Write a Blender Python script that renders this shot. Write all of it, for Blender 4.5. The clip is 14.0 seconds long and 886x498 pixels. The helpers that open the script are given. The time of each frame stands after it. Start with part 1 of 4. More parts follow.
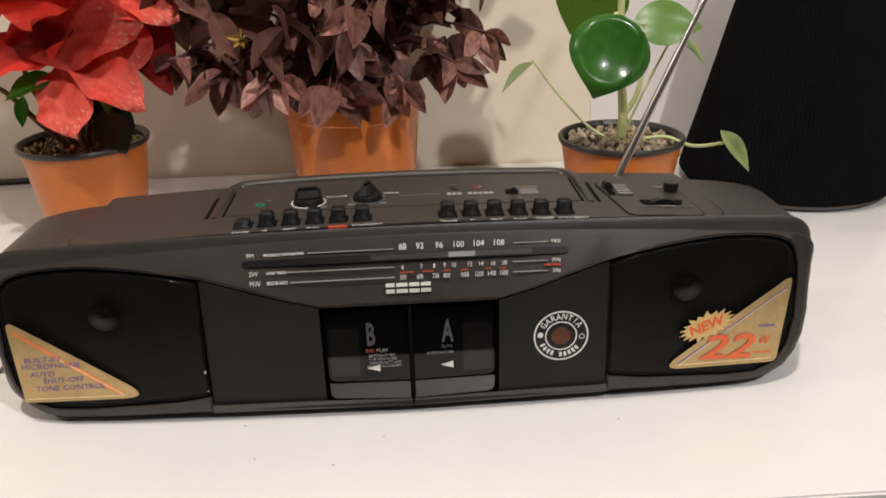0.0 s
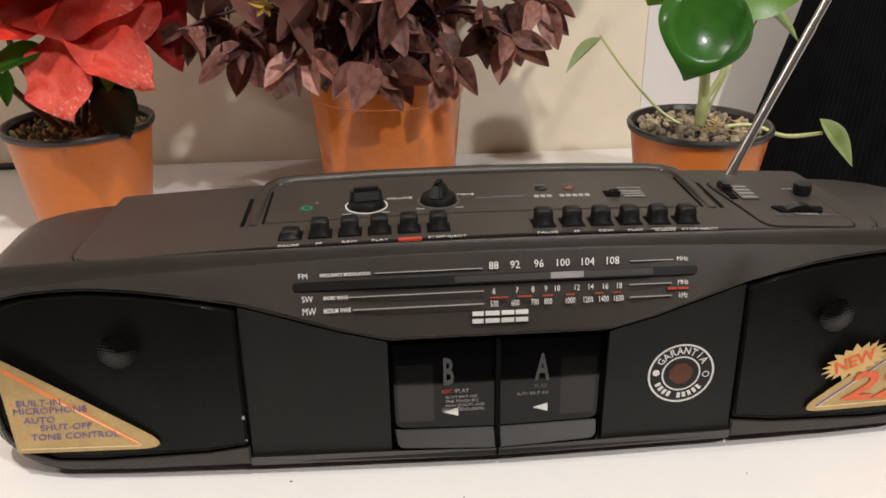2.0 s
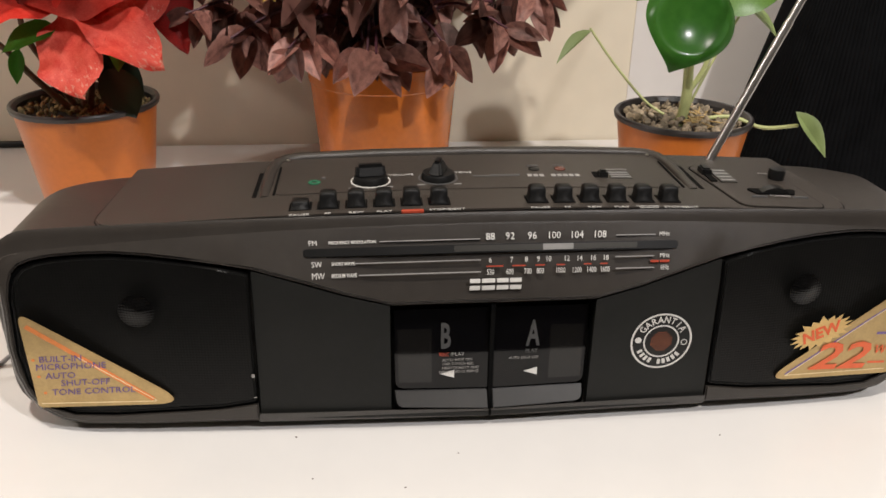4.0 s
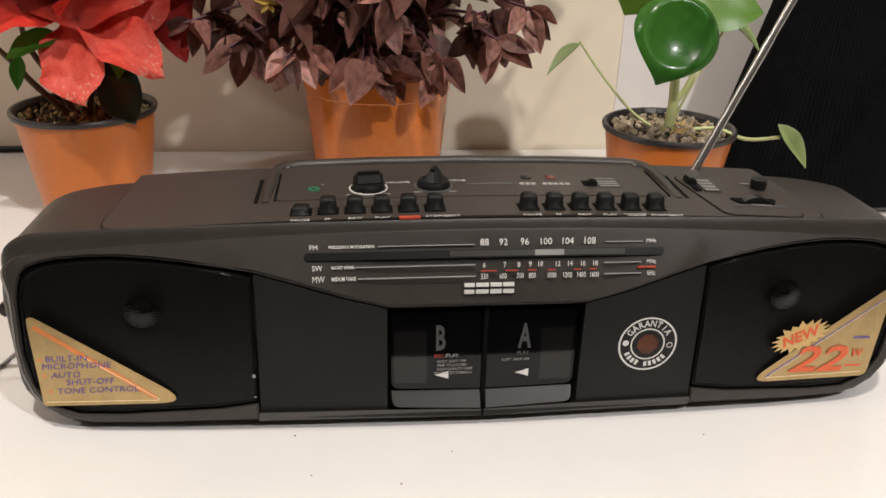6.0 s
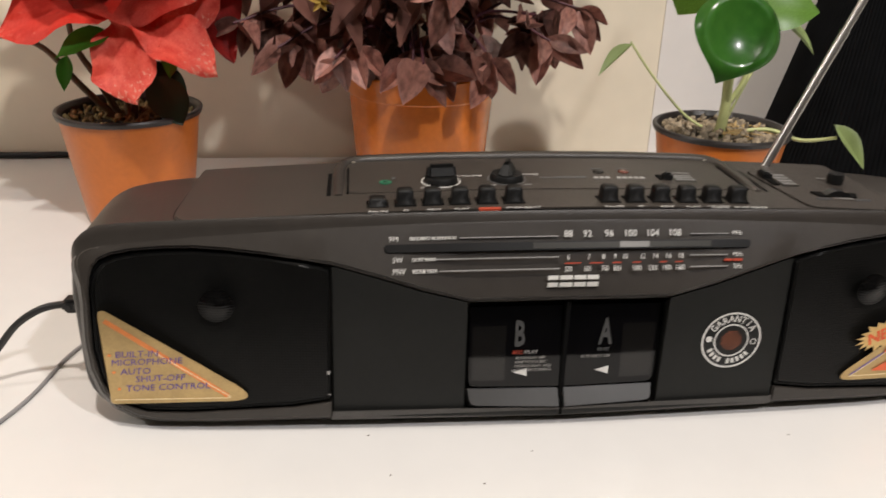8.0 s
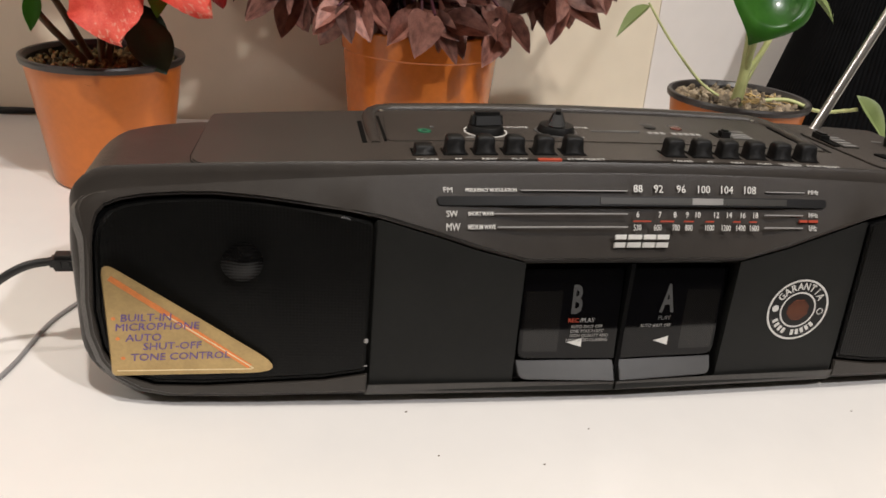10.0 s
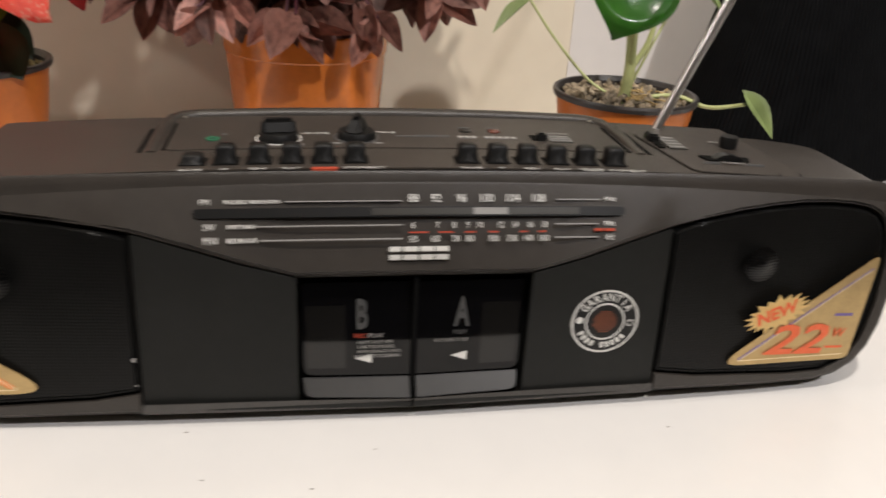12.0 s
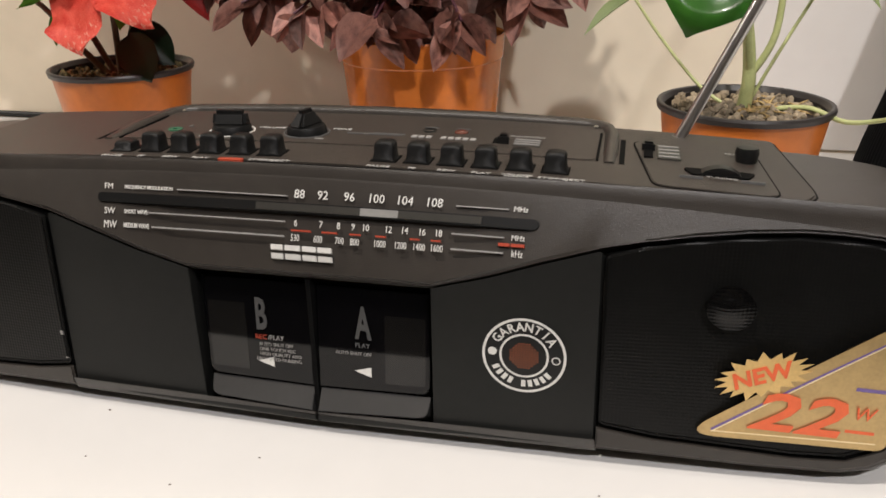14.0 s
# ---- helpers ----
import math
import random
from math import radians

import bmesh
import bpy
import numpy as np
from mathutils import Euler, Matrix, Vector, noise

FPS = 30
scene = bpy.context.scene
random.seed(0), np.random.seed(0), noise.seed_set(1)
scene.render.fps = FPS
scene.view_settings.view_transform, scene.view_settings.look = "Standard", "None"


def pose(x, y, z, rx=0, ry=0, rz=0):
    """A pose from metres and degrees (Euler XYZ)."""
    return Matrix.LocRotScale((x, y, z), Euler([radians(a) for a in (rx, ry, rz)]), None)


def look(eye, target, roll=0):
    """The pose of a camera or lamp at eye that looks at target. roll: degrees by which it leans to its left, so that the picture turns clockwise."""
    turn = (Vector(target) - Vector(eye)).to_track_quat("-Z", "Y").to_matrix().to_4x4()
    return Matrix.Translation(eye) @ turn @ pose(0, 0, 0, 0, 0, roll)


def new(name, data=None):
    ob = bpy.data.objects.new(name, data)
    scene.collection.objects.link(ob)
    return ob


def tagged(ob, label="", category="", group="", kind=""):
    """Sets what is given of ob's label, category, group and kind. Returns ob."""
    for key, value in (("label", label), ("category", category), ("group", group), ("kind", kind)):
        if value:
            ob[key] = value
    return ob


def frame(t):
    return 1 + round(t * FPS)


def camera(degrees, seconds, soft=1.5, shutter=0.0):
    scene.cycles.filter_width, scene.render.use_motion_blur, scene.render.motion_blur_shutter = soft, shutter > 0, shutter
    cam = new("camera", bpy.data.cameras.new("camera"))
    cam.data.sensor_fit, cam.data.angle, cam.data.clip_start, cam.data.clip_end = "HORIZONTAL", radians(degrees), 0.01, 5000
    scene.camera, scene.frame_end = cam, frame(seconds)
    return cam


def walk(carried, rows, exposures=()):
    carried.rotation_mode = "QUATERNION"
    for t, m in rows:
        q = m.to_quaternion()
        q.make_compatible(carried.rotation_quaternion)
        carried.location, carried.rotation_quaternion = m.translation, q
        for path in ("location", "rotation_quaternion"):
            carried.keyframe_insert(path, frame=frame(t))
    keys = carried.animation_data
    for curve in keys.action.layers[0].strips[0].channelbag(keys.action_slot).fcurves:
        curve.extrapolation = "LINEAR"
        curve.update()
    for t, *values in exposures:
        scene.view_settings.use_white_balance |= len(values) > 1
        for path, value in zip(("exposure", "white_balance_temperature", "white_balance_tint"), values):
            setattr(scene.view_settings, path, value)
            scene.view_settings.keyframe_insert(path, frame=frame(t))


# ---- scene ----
cam = camera(57.5, 14.0, soft=1.6, shutter=0.5)
METRES, EYE, TILT, LEAN, TURN = 0.64, 0.32, 0.0, 0.0, -2.8
ROWS = [
    (0.0, 0.0, 0.0, 0.0, -0.63, -23.28, 1.47),
    (0.5, -0.0082, 0.0093, -0.0103, -0.29, -24.23, 1.79),
    (1.0, -0.0329, 0.05, -0.0044, 0.2, -24.58, 1.97),
    (1.5, -0.0599, 0.1184, -0.0153, 0.17, -24.46, 1.79),
    (2.0, -0.0883, 0.1547, -0.0307, -1.55, -24.81, 0.66),
    (2.5, -0.0959, 0.1495, -0.0341, -2.2, -25.04, -0.07),
    (3.0, -0.097, 0.1345, -0.0352, -2.25, -25.18, -0.45),
    (5.5, -0.1132, 0.0825, -0.0166, -2.54, -25.14, -1.32),
    (6.0, -0.1129, 0.0815, -0.0198, -2.97, -24.63, -1.48),
    (6.5, -0.1163, 0.0786, -0.0202, -3.1, -24.38, -1.41),
    (7.0, -0.117, 0.0742, -0.013, -3.05, -24.22, -1.38),
    (7.5, -0.1253, 0.0752, -0.0096, -2.95, -23.47, -1.29),
    (8.0, -0.1798, 0.0926, -0.0506, -2.98, -23.21, -1.46),
    (10.5, -0.265, 0.1603, -0.1083, -7.58, -23.87, -4.39),
    (11.0, -0.2364, 0.1492, -0.0959, -7.83, -23.82, -4.32),
    (11.5, -0.1889, 0.1536, -0.1014, -7.21, -23.67, -3.9),
    (12.0, -0.0846, 0.1687, -0.0947, -6.02, -24.36, -3.09),
    (12.5, 0.0295, 0.1792, -0.1035, -4.42, -25.32, -1.59),
    (13.0, 0.1074, 0.2069, -0.1279, 4.67, -27.42, -0.17),
    (13.5, 0.1664, 0.2377, -0.1364, 13.26, -23.92, 0.62),
    (14.0, 0.1923, 0.2427, -0.1262, 15.71, -22.9, 0.94),
]
walk(cam, [(t, pose(0, 0, EYE, TILT, LEAN, TURN) @ pose(METRES * x, METRES * y, METRES * z, 90 + pitch, roll, yaw)) for t, x, y, z, yaw, pitch, roll in ROWS],
     exposures=[(0.0, 0.03), (0.5, -0.04), (1.5, 0.14), (3.0, 0.10), (5.5, 0.10), (7.5, 0.08), (10.5, 0.07), (12.0, 0.09), (12.5, -0.03), (13.0, -0.29), (13.5, 0.14), (14.0, 0.18)])

# ---- light: two ceiling lamps behind and beside the viewer, and the room's own bounce ----
world = bpy.data.worlds.new("room_air")
world.use_nodes = True
world.node_tree.nodes["Background"].inputs[0].default_value = (1.0, 0.86, 0.7, 1)
world.node_tree.nodes["Background"].inputs[1].default_value = 0.05
scene.world = world


def ceiling_lamp(name, spot, aim, watts, size, colour):
    lamp = bpy.data.lights.new(name, "AREA")
    lamp.shape, lamp.size, lamp.energy, lamp.color = "DISK", size, watts, colour
    ob = new(name, lamp)
    ob.matrix_world = look(spot, aim)
    return ob


ceiling_lamp("ceiling_light", (-0.12, -0.15, 1.62), (-0.05, 0.75, 0.0), 18.6, 0.07, (1.0, 0.92, 0.84))
ceiling_lamp("ceiling_light", (-1.75, 0.25, 1.40), (0.1, 0.75, 0.0), 8.4, 0.07, (1.0, 0.94, 0.88))
ceiling_lamp("ceiling_light", (0.75, -0.75, 1.6), (0.1, 0.75, 0.0), 21.3, 0.07, (1.0, 0.965, 0.965))


# ---- materials ----
def mat(name, colour, rough=0.5, metal=0.0, spec=0.5, vary=0.12, grain=60.0, bump=0.0, bump_scale=400.0, coat=0.0, second=None, random_tint=0.0, sheen=0.0):
    """A surface with two scales of variation in tone, and fine relief."""
    m = bpy.data.materials.new(name)
    m.use_nodes = True
    t = m.node_tree
    b = t.nodes["Principled BSDF"]
    b.inputs["Roughness"].default_value, b.inputs["Metallic"].default_value = rough, metal
    b.inputs["Specular IOR Level"].default_value, b.inputs["Coat Weight"].default_value = spec, coat
    b.inputs["Coat Roughness"].default_value, b.inputs["Sheen Weight"].default_value = 0.08, sheen
    co = t.nodes.new("ShaderNodeTexCoord")
    big, fine = t.nodes.new("ShaderNodeTexNoise"), t.nodes.new("ShaderNodeTexNoise")
    big.inputs["Scale"].default_value, fine.inputs["Scale"].default_value = grain, grain * 9
    big.inputs["Detail"].default_value = 4
    for n in (big, fine):
        t.links.new(co.outputs["Object"], n.inputs["Vector"])
    mean = t.nodes.new("ShaderNodeMath")
    mean.operation = "MULTIPLY_ADD"
    mean.inputs[1].default_value = 0.35
    t.links.new(fine.outputs["Fac"], mean.inputs[0])
    scaled = t.nodes.new("ShaderNodeMath")
    scaled.operation = "MULTIPLY"
    scaled.inputs[1].default_value = 0.65
    t.links.new(big.outputs["Fac"], scaled.inputs[0])
    t.links.new(scaled.outputs[0], mean.inputs[2])
    ramp = t.nodes.new("ShaderNodeValToRGB")
    ramp.color_ramp.elements[0].position, ramp.color_ramp.elements[1].position = 0.35, 0.65
    other = second or tuple(c * (1 + vary) for c in colour)
    ramp.color_ramp.elements[0].color = (*[c * (1 - vary) for c in colour], 1)
    ramp.color_ramp.elements[1].color = (*[min(1, c) for c in other], 1)
    t.links.new(mean.outputs[0], ramp.inputs[0])
    out = ramp.outputs[0]
    if random_tint:
        info, hsv = t.nodes.new("ShaderNodeObjectInfo"), t.nodes.new("ShaderNodeHueSaturation")
        rng = t.nodes.new("ShaderNodeMapRange")
        rng.inputs[3].default_value, rng.inputs[4].default_value = 1 - random_tint, 1 + random_tint
        t.links.new(info.outputs["Random"], rng.inputs[0])
        t.links.new(rng.outputs[0], hsv.inputs["Value"])
        t.links.new(out, hsv.inputs["Color"])
        out = hsv.outputs[0]
    t.links.new(out, b.inputs["Base Color"])
    if bump:
        bn, nz = t.nodes.new("ShaderNodeBump"), t.nodes.new("ShaderNodeTexNoise")
        nz.inputs["Scale"].default_value = bump_scale
        bn.inputs["Strength"].default_value, bn.inputs["Distance"].default_value = bump, 0.0006
        t.links.new(co.outputs["Object"], nz.inputs["Vector"])
        t.links.new(nz.outputs["Fac"], bn.inputs["Height"])
        t.links.new(bn.outputs[0], b.inputs["Normal"])
    return m


def perforated(name, colour, relief):
    """Black sheet pierced by rows of tiny holes, as relief."""
    m = mat(name, colour, rough=0.32, spec=0.18, vary=0.2, grain=40)
    t = m.node_tree
    b = t.nodes["Principled BSDF"]
    co, sep = t.nodes.new("ShaderNodeTexCoord"), t.nodes.new("ShaderNodeSeparateXYZ")
    t.links.new(co.outputs["Object"], sep.inputs[0])
    waves = []
    for axis in ("X", "Z"):
        k = t.nodes.new("ShaderNodeMath")
        k.operation, k.inputs[1].default_value = "MULTIPLY", 2 * math.pi / 0.0016
        s = t.nodes.new("ShaderNodeMath")
        s.operation = "SINE"
        t.links.new(sep.outputs[axis], k.inputs[0])
        t.links.new(k.outputs[0], s.inputs[0])
        waves.append(s)
    both = t.nodes.new("ShaderNodeMath")
    both.operation = "ADD"
    t.links.new(waves[0].outputs[0], both.inputs[0])
    t.links.new(waves[1].outputs[0], both.inputs[1])
    bn = t.nodes.new("ShaderNodeBump")
    bn.inputs["Strength"].default_value, bn.inputs["Distance"].default_value = relief, 0.0004
    t.links.new(both.outputs[0], bn.inputs["Height"])
    t.links.new(bn.outputs[0], b.inputs["Normal"])
    return m


SHELL = mat("charcoal_plastic", (0.0345, 0.0296, 0.0255), rough=0.36, spec=0.4, vary=0.16, grain=14, bump=0.25, bump_scale=2600)
DECK = mat("brown_black_plastic", (0.039, 0.0325, 0.0275), rough=0.45, spec=0.35, vary=0.1, grain=30, bump=0.25, bump_scale=2600)
DOOR = mat("matt_black_plastic", (0.0135, 0.0138, 0.0128), rough=0.5, spec=0.2, vary=0.12, grain=30, bump=0.2, bump_scale=2600)
BLACK = mat("deep_black_plastic", (0.006, 0.006, 0.006), rough=0.35, spec=0.35, vary=0.15, grain=50)
GAP = mat("shadow_gap_black", (0.002, 0.002, 0.002), rough=0.8, spec=0.1)
GRILLE = perforated("perforated_grille", (0.0046, 0.0046, 0.0044), 0.12)
TWEETER = perforated("perforated_dome", (0.0028, 0.0028, 0.0028), 0.14)
TWEETER.node_tree.nodes["Principled BSDF"].inputs["Roughness"].default_value = 0.13
TWEETER.node_tree.nodes["Principled BSDF"].inputs["Specular IOR Level"].default_value = 0.2
GLASS = mat("smoked_window", (0.002, 0.002, 0.0025), rough=0.05, spec=0.36, vary=0.1, grain=20)
CLEAR = mat("clear_window_pane", (0.0065, 0.0062, 0.006), rough=0.06, spec=0.55, vary=0.15, grain=60)
BUTTON = mat("eject_button_plastic", (0.046, 0.045, 0.044), rough=0.3, vary=0.08, grain=40)
WHITE_INK = mat("white_print", (0.66, 0.65, 0.62), rough=0.5, vary=0.08, grain=300)
DIM_INK = mat("grey_print", (0.30, 0.29, 0.28), rough=0.5, vary=0.08, grain=300)
KEY_INK = mat("pale_grey_print", (0.48, 0.47, 0.45), rough=0.5, vary=0.08, grain=300)
LETTER_INK = mat("smoky_grey_print", (0.055, 0.055, 0.055), rough=0.4, vary=0.08, grain=300)
FAINT_INK = mat("faint_grey_print", (0.10, 0.10, 0.10), rough=0.4, vary=0.08, grain=300)
RED_INK = mat("red_print", (0.38, 0.05, 0.022), rough=0.5, vary=0.08, grain=300)
PURPLE_INK = mat("violet_print", (0.16, 0.11, 0.30), rough=0.4, vary=0.08, grain=300)
ORANGE_INK = mat("orange_print", (0.75, 0.13, 0.04), rough=0.35, vary=0.08, grain=300)
GOLD = mat("gold_foil", (0.52, 0.37, 0.17), rough=0.34, metal=0.6, vary=0.12, grain=70)
GOLD_LINE = mat("copper_foil_line", (0.85, 0.30, 0.10), rough=0.3, metal=0.6, vary=0.1, grain=200)
PALE_LINE = mat("pale_foil_line", (0.85, 0.72, 0.45), rough=0.3, metal=0.4, vary=0.1, grain=200)
BURST = mat("pale_yellow_foil", (0.70, 0.48, 0.19), rough=0.35, metal=0.35, vary=0.12, grain=90)
CHROME = mat("chrome", (0.55, 0.54, 0.53), rough=0.3, metal=1.0, vary=0.05, grain=100)
STEEL = mat("brushed_steel", (0.45, 0.44, 0.42), rough=0.3, metal=1.0, vary=0.08, grain=120)
GREEN_INK = mat("green_print", (0.015, 0.12, 0.06), rough=0.5, vary=0.08, grain=300)
LED_RED = mat("dull_red_lens", (0.10, 0.03, 0.02), rough=0.2, vary=0.1, grain=200)
SCALE_GREY = mat("dial_scale_strip", (0.035, 0.033, 0.029), rough=0.3, vary=0.12, grain=60)
POINTER = mat("dial_pointer_pale", (0.22, 0.215, 0.205), rough=0.3, vary=0.1, grain=60)
SEAL_RED = mat("hologram_brown", (0.20, 0.055, 0.02), rough=0.3, vary=0.4, grain=500)
TABLE = mat("white_laminate", (0.715, 0.70, 0.68), rough=0.2, spec=0.5, vary=0.02, grain=5, bump=0.05, bump_scale=30)
SPECK = mat("crumb_dark", (0.11, 0.08, 0.065), rough=0.8)
WALL = mat("cream_gloss_wall", (0.75, 0.67, 0.535), rough=0.28, vary=0.05, grain=4, bump=0.15, bump_scale=22)
WHITER_SLAB = mat("whiter_gloss_slab", (0.73, 0.695, 0.665), rough=0.3, vary=0.03, grain=5, bump=0.1, bump_scale=25)
ROOM = mat("pale_room_paint", (0.50, 0.455, 0.40), rough=0.8, vary=0.05, grain=2)
FLOOR = mat("brown_floor", (0.05, 0.04, 0.03), rough=0.5, vary=0.2, grain=3)
KEY = mat("key_plastic", (0.0052, 0.0052, 0.0052), rough=0.5, spec=0.22, vary=0.15, grain=60, bump=0.2, bump_scale=2500)
STRAW = mat("dry_straw", (0.42, 0.29, 0.12), rough=0.8, vary=0.25, grain=120)
POT = mat("orange_pot_plastic", (0.52, 0.145, 0.024), rough=0.33, vary=0.09, grain=22, bump=0.1, bump_scale=120)
POT_GLOSS = mat("glossy_orange_pot", (0.60, 0.17, 0.03), rough=0.2, vary=0.12, grain=18)
POT_RIM = mat("dark_pot_rim", (0.026, 0.022, 0.021), rough=0.38, vary=0.15, grain=60)
SOIL = mat("dark_soil", (0.045, 0.03, 0.02), rough=0.95, vary=0.5, grain=120, bump=1.0, bump_scale=350)
GRAVEL = mat("pale_gravel", (0.40, 0.32, 0.22), rough=0.85, vary=0.25, grain=150, random_tint=0.45)
CHIPS = mat("bark_chips", (0.075, 0.055, 0.022), rough=0.9, vary=0.4, grain=150, second=(0.20, 0.15, 0.06), random_tint=0.6)
PURPLE = mat("purple_leaf", (0.205, 0.088, 0.071), rough=0.36, vary=0.35, grain=5, second=(0.42, 0.205, 0.162), random_tint=0.55, bump=0.3, bump_scale=260)
PURPLE_STEM = mat("purple_stem", (0.07, 0.02, 0.03), rough=0.5, vary=0.2, grain=90)
BUD = mat("yellow_sprig", (0.45, 0.30, 0.06), rough=0.6, vary=0.2, grain=90)
RED = mat("red_bract", (0.70, 0.030, 0.015), rough=0.5, vary=0.15, grain=6, second=(0.78, 0.085, 0.055), random_tint=0.12, bump=0.35, bump_scale=200)
PINK = mat("pink_mottled_bract", (0.72, 0.06, 0.04), rough=0.5, vary=0.12, grain=6, second=(0.80, 0.16, 0.11), random_tint=0.1, bump=0.35, bump_scale=200)
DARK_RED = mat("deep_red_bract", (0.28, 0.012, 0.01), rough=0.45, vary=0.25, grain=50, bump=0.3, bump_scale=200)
LEAF = mat("waxy_green_leaf", (0.050, 0.20, 0.028), rough=0.24, vary=0.08, grain=0.9, second=(0.085, 0.27, 0.04), coat=0.4)
LIGHT_LEAF = mat("light_green_leaf", (0.17, 0.34, 0.05), rough=0.3, vary=0.15, grain=45, second=(0.22, 0.40, 0.08))
PALE_LEAF = mat("pale_green_leaf", (0.34, 0.42, 0.18), rough=0.4, vary=0.15, grain=60)
DARK_LEAF = mat("dark_green_leaf", (0.018, 0.035, 0.014), rough=0.45, vary=0.25, grain=50)
MID_LEAF = mat("bright_green_leaf", (0.075, 0.27, 0.03), rough=0.4, vary=0.2, grain=50)
STEM = mat("pale_green_stem", (0.44, 0.47, 0.21), rough=0.4, vary=0.15, grain=80)
TWIG = mat("brown_twig", (0.12, 0.08, 0.04), rough=0.7, vary=0.3, grain=80)


def mottle(material, pale, lo, hi):
    """Pale flecks that thicken towards the leaf's tip (a leaf is one unit long)."""
    t = material.node_tree
    b = t.nodes["Principled BSDF"]
    src = b.inputs["Base Color"].links[0].from_socket
    co, sep, nz = t.nodes.new("ShaderNodeTexCoord"), t.nodes.new("ShaderNodeSeparateXYZ"), t.nodes.new("ShaderNodeTexNoise")
    nz.inputs["Scale"].default_value, nz.inputs["Detail"].default_value = 22, 5
    t.links.new(co.outputs["Object"], sep.inputs[0])
    t.links.new(co.outputs["Object"], nz.inputs["Vector"])
    add = t.nodes.new("ShaderNodeMath")
    add.operation, add.inputs[1].default_value = "MULTIPLY_ADD", 0.42
    t.links.new(sep.outputs["X"], add.inputs[0])
    t.links.new(nz.outputs["Fac"], add.inputs[2])
    rng = t.nodes.new("ShaderNodeMapRange")
    rng.inputs[1].default_value, rng.inputs[2].default_value = lo, hi
    t.links.new(add.outputs[0], rng.inputs[0])
    mix = t.nodes.new("ShaderNodeMix")
    mix.data_type = "RGBA"
    t.links.new(rng.outputs[0], mix.inputs[0])
    t.links.new(src, mix.inputs[6])
    mix.inputs[7].default_value = (*pale, 1)
    t.links.new(mix.outputs[2], b.inputs["Base Color"])


mottle(PINK, (0.80, 0.46, 0.34), 0.90, 1.06)
mottle(RED, (0.78, 0.26, 0.18), 0.96, 1.10)


def translucent(material, share):
    """Let some light through a leaf."""
    t = material.node_tree
    b, out = t.nodes["Principled BSDF"], t.nodes["Material Output"]
    glow, mix = t.nodes.new("ShaderNodeBsdfTranslucent"), t.nodes.new("ShaderNodeMixShader")
    t.links.new(b.inputs["Base Color"].links[0].from_socket, glow.inputs["Color"])
    mix.inputs[0].default_value = share
    t.links.new(b.outputs[0], mix.inputs[1])
    t.links.new(glow.outputs[0], mix.inputs[2])
    t.links.new(mix.outputs[0], out.inputs["Surface"])


for leafy, share in ((PINK, 0.25), (RED, 0.25), (DARK_RED, 0.2), (LIGHT_LEAF, 0.5), (PALE_LEAF, 0.35), (MID_LEAF, 0.3), (LEAF, 0.25), (PURPLE, 0.12)):
    translucent(leafy, share)

CLOTH = mat("black_ribbed_cloth", (0.0035, 0.0037, 0.0042), rough=0.8, spec=0.06, vary=0.25, grain=60, bump=0.4, bump_scale=900)
SPEAKER_FOOT = mat("grey_foot", (0.16, 0.14, 0.13), rough=0.4, vary=0.1, grain=40)
CORD = mat("grey_cord", (0.26, 0.25, 0.25), rough=0.5, vary=0.1, grain=60)
CABLE = mat("black_cable", (0.012, 0.012, 0.012), rough=0.45, vary=0.15, grain=80)


# ---- mesh helpers ----
def root(name, spot, label, category, group="", kind=""):
    ob = new(name)
    ob.location = spot
    ob.empty_display_size = 0.02
    return tagged(ob, label, category, group, kind)


def as_mesh(name, bm, material, smooth=True, edge=27):
    bmesh.ops.recalc_face_normals(bm, faces=bm.faces)
    data = bpy.data.meshes.new(name)
    bm.to_mesh(data)
    bm.free()
    data.materials.append(material)
    if smooth:
        data.shade_smooth()
        data.set_sharp_from_angle(angle=radians(edge))
    return data


def under(ob, parent):
    """Hang ob, given in world places, under a thing (an empty) or under one of its parts."""
    ob.parent = parent
    if parent.type == "EMPTY":
        ob.matrix_parent_inverse = Matrix.Translation(parent.location).inverted()
    return ob


def part(name, bm, material, parent=None, label="", smooth=True, edge=27):
    ob = new(name, as_mesh(name, bm, material, smooth, 75 if name in ("stem", "lead", "cord", "aerial_section", "carrying_handle", "piano_key") else edge))
    if parent:
        under(ob, parent)
    return tagged(ob, label)


def box(x0, x1, y0, y1, z0, z1, bevel=0.0, segments=2):
    bm = bmesh.new()
    bmesh.ops.create_cube(bm, size=1)
    for v in bm.verts:
        v.co = Vector(((x0 + x1) / 2 + v.co.x * (x1 - x0), (y0 + y1) / 2 + v.co.y * (y1 - y0), (z0 + z1) / 2 + v.co.z * (z1 - z0)))
    if bevel:
        bmesh.ops.bevel(bm, geom=bm.edges[:], offset=bevel, segments=segments, affect="EDGES", clamp_overlap=True)
    return bm


def lathe(profile, n=48, centre=(0, 0, 0), caps=True):
    """A turned form from (radius, height) pairs."""
    bm = bmesh.new()
    rings = []
    for r, z in profile:
        rings.append([bm.verts.new((centre[0] + r * math.cos(2 * math.pi * k / n), centre[1] + r * math.sin(2 * math.pi * k / n), centre[2] + z)) for k in range(n)])
    for a, b in zip(rings, rings[1:]):
        for k in range(n):
            bm.faces.new((a[k], a[(k + 1) % n], b[(k + 1) % n], b[k]))
    for ring in (rings[0], rings[-1]) if caps else ():
        bm.faces.new(ring)
    return bm


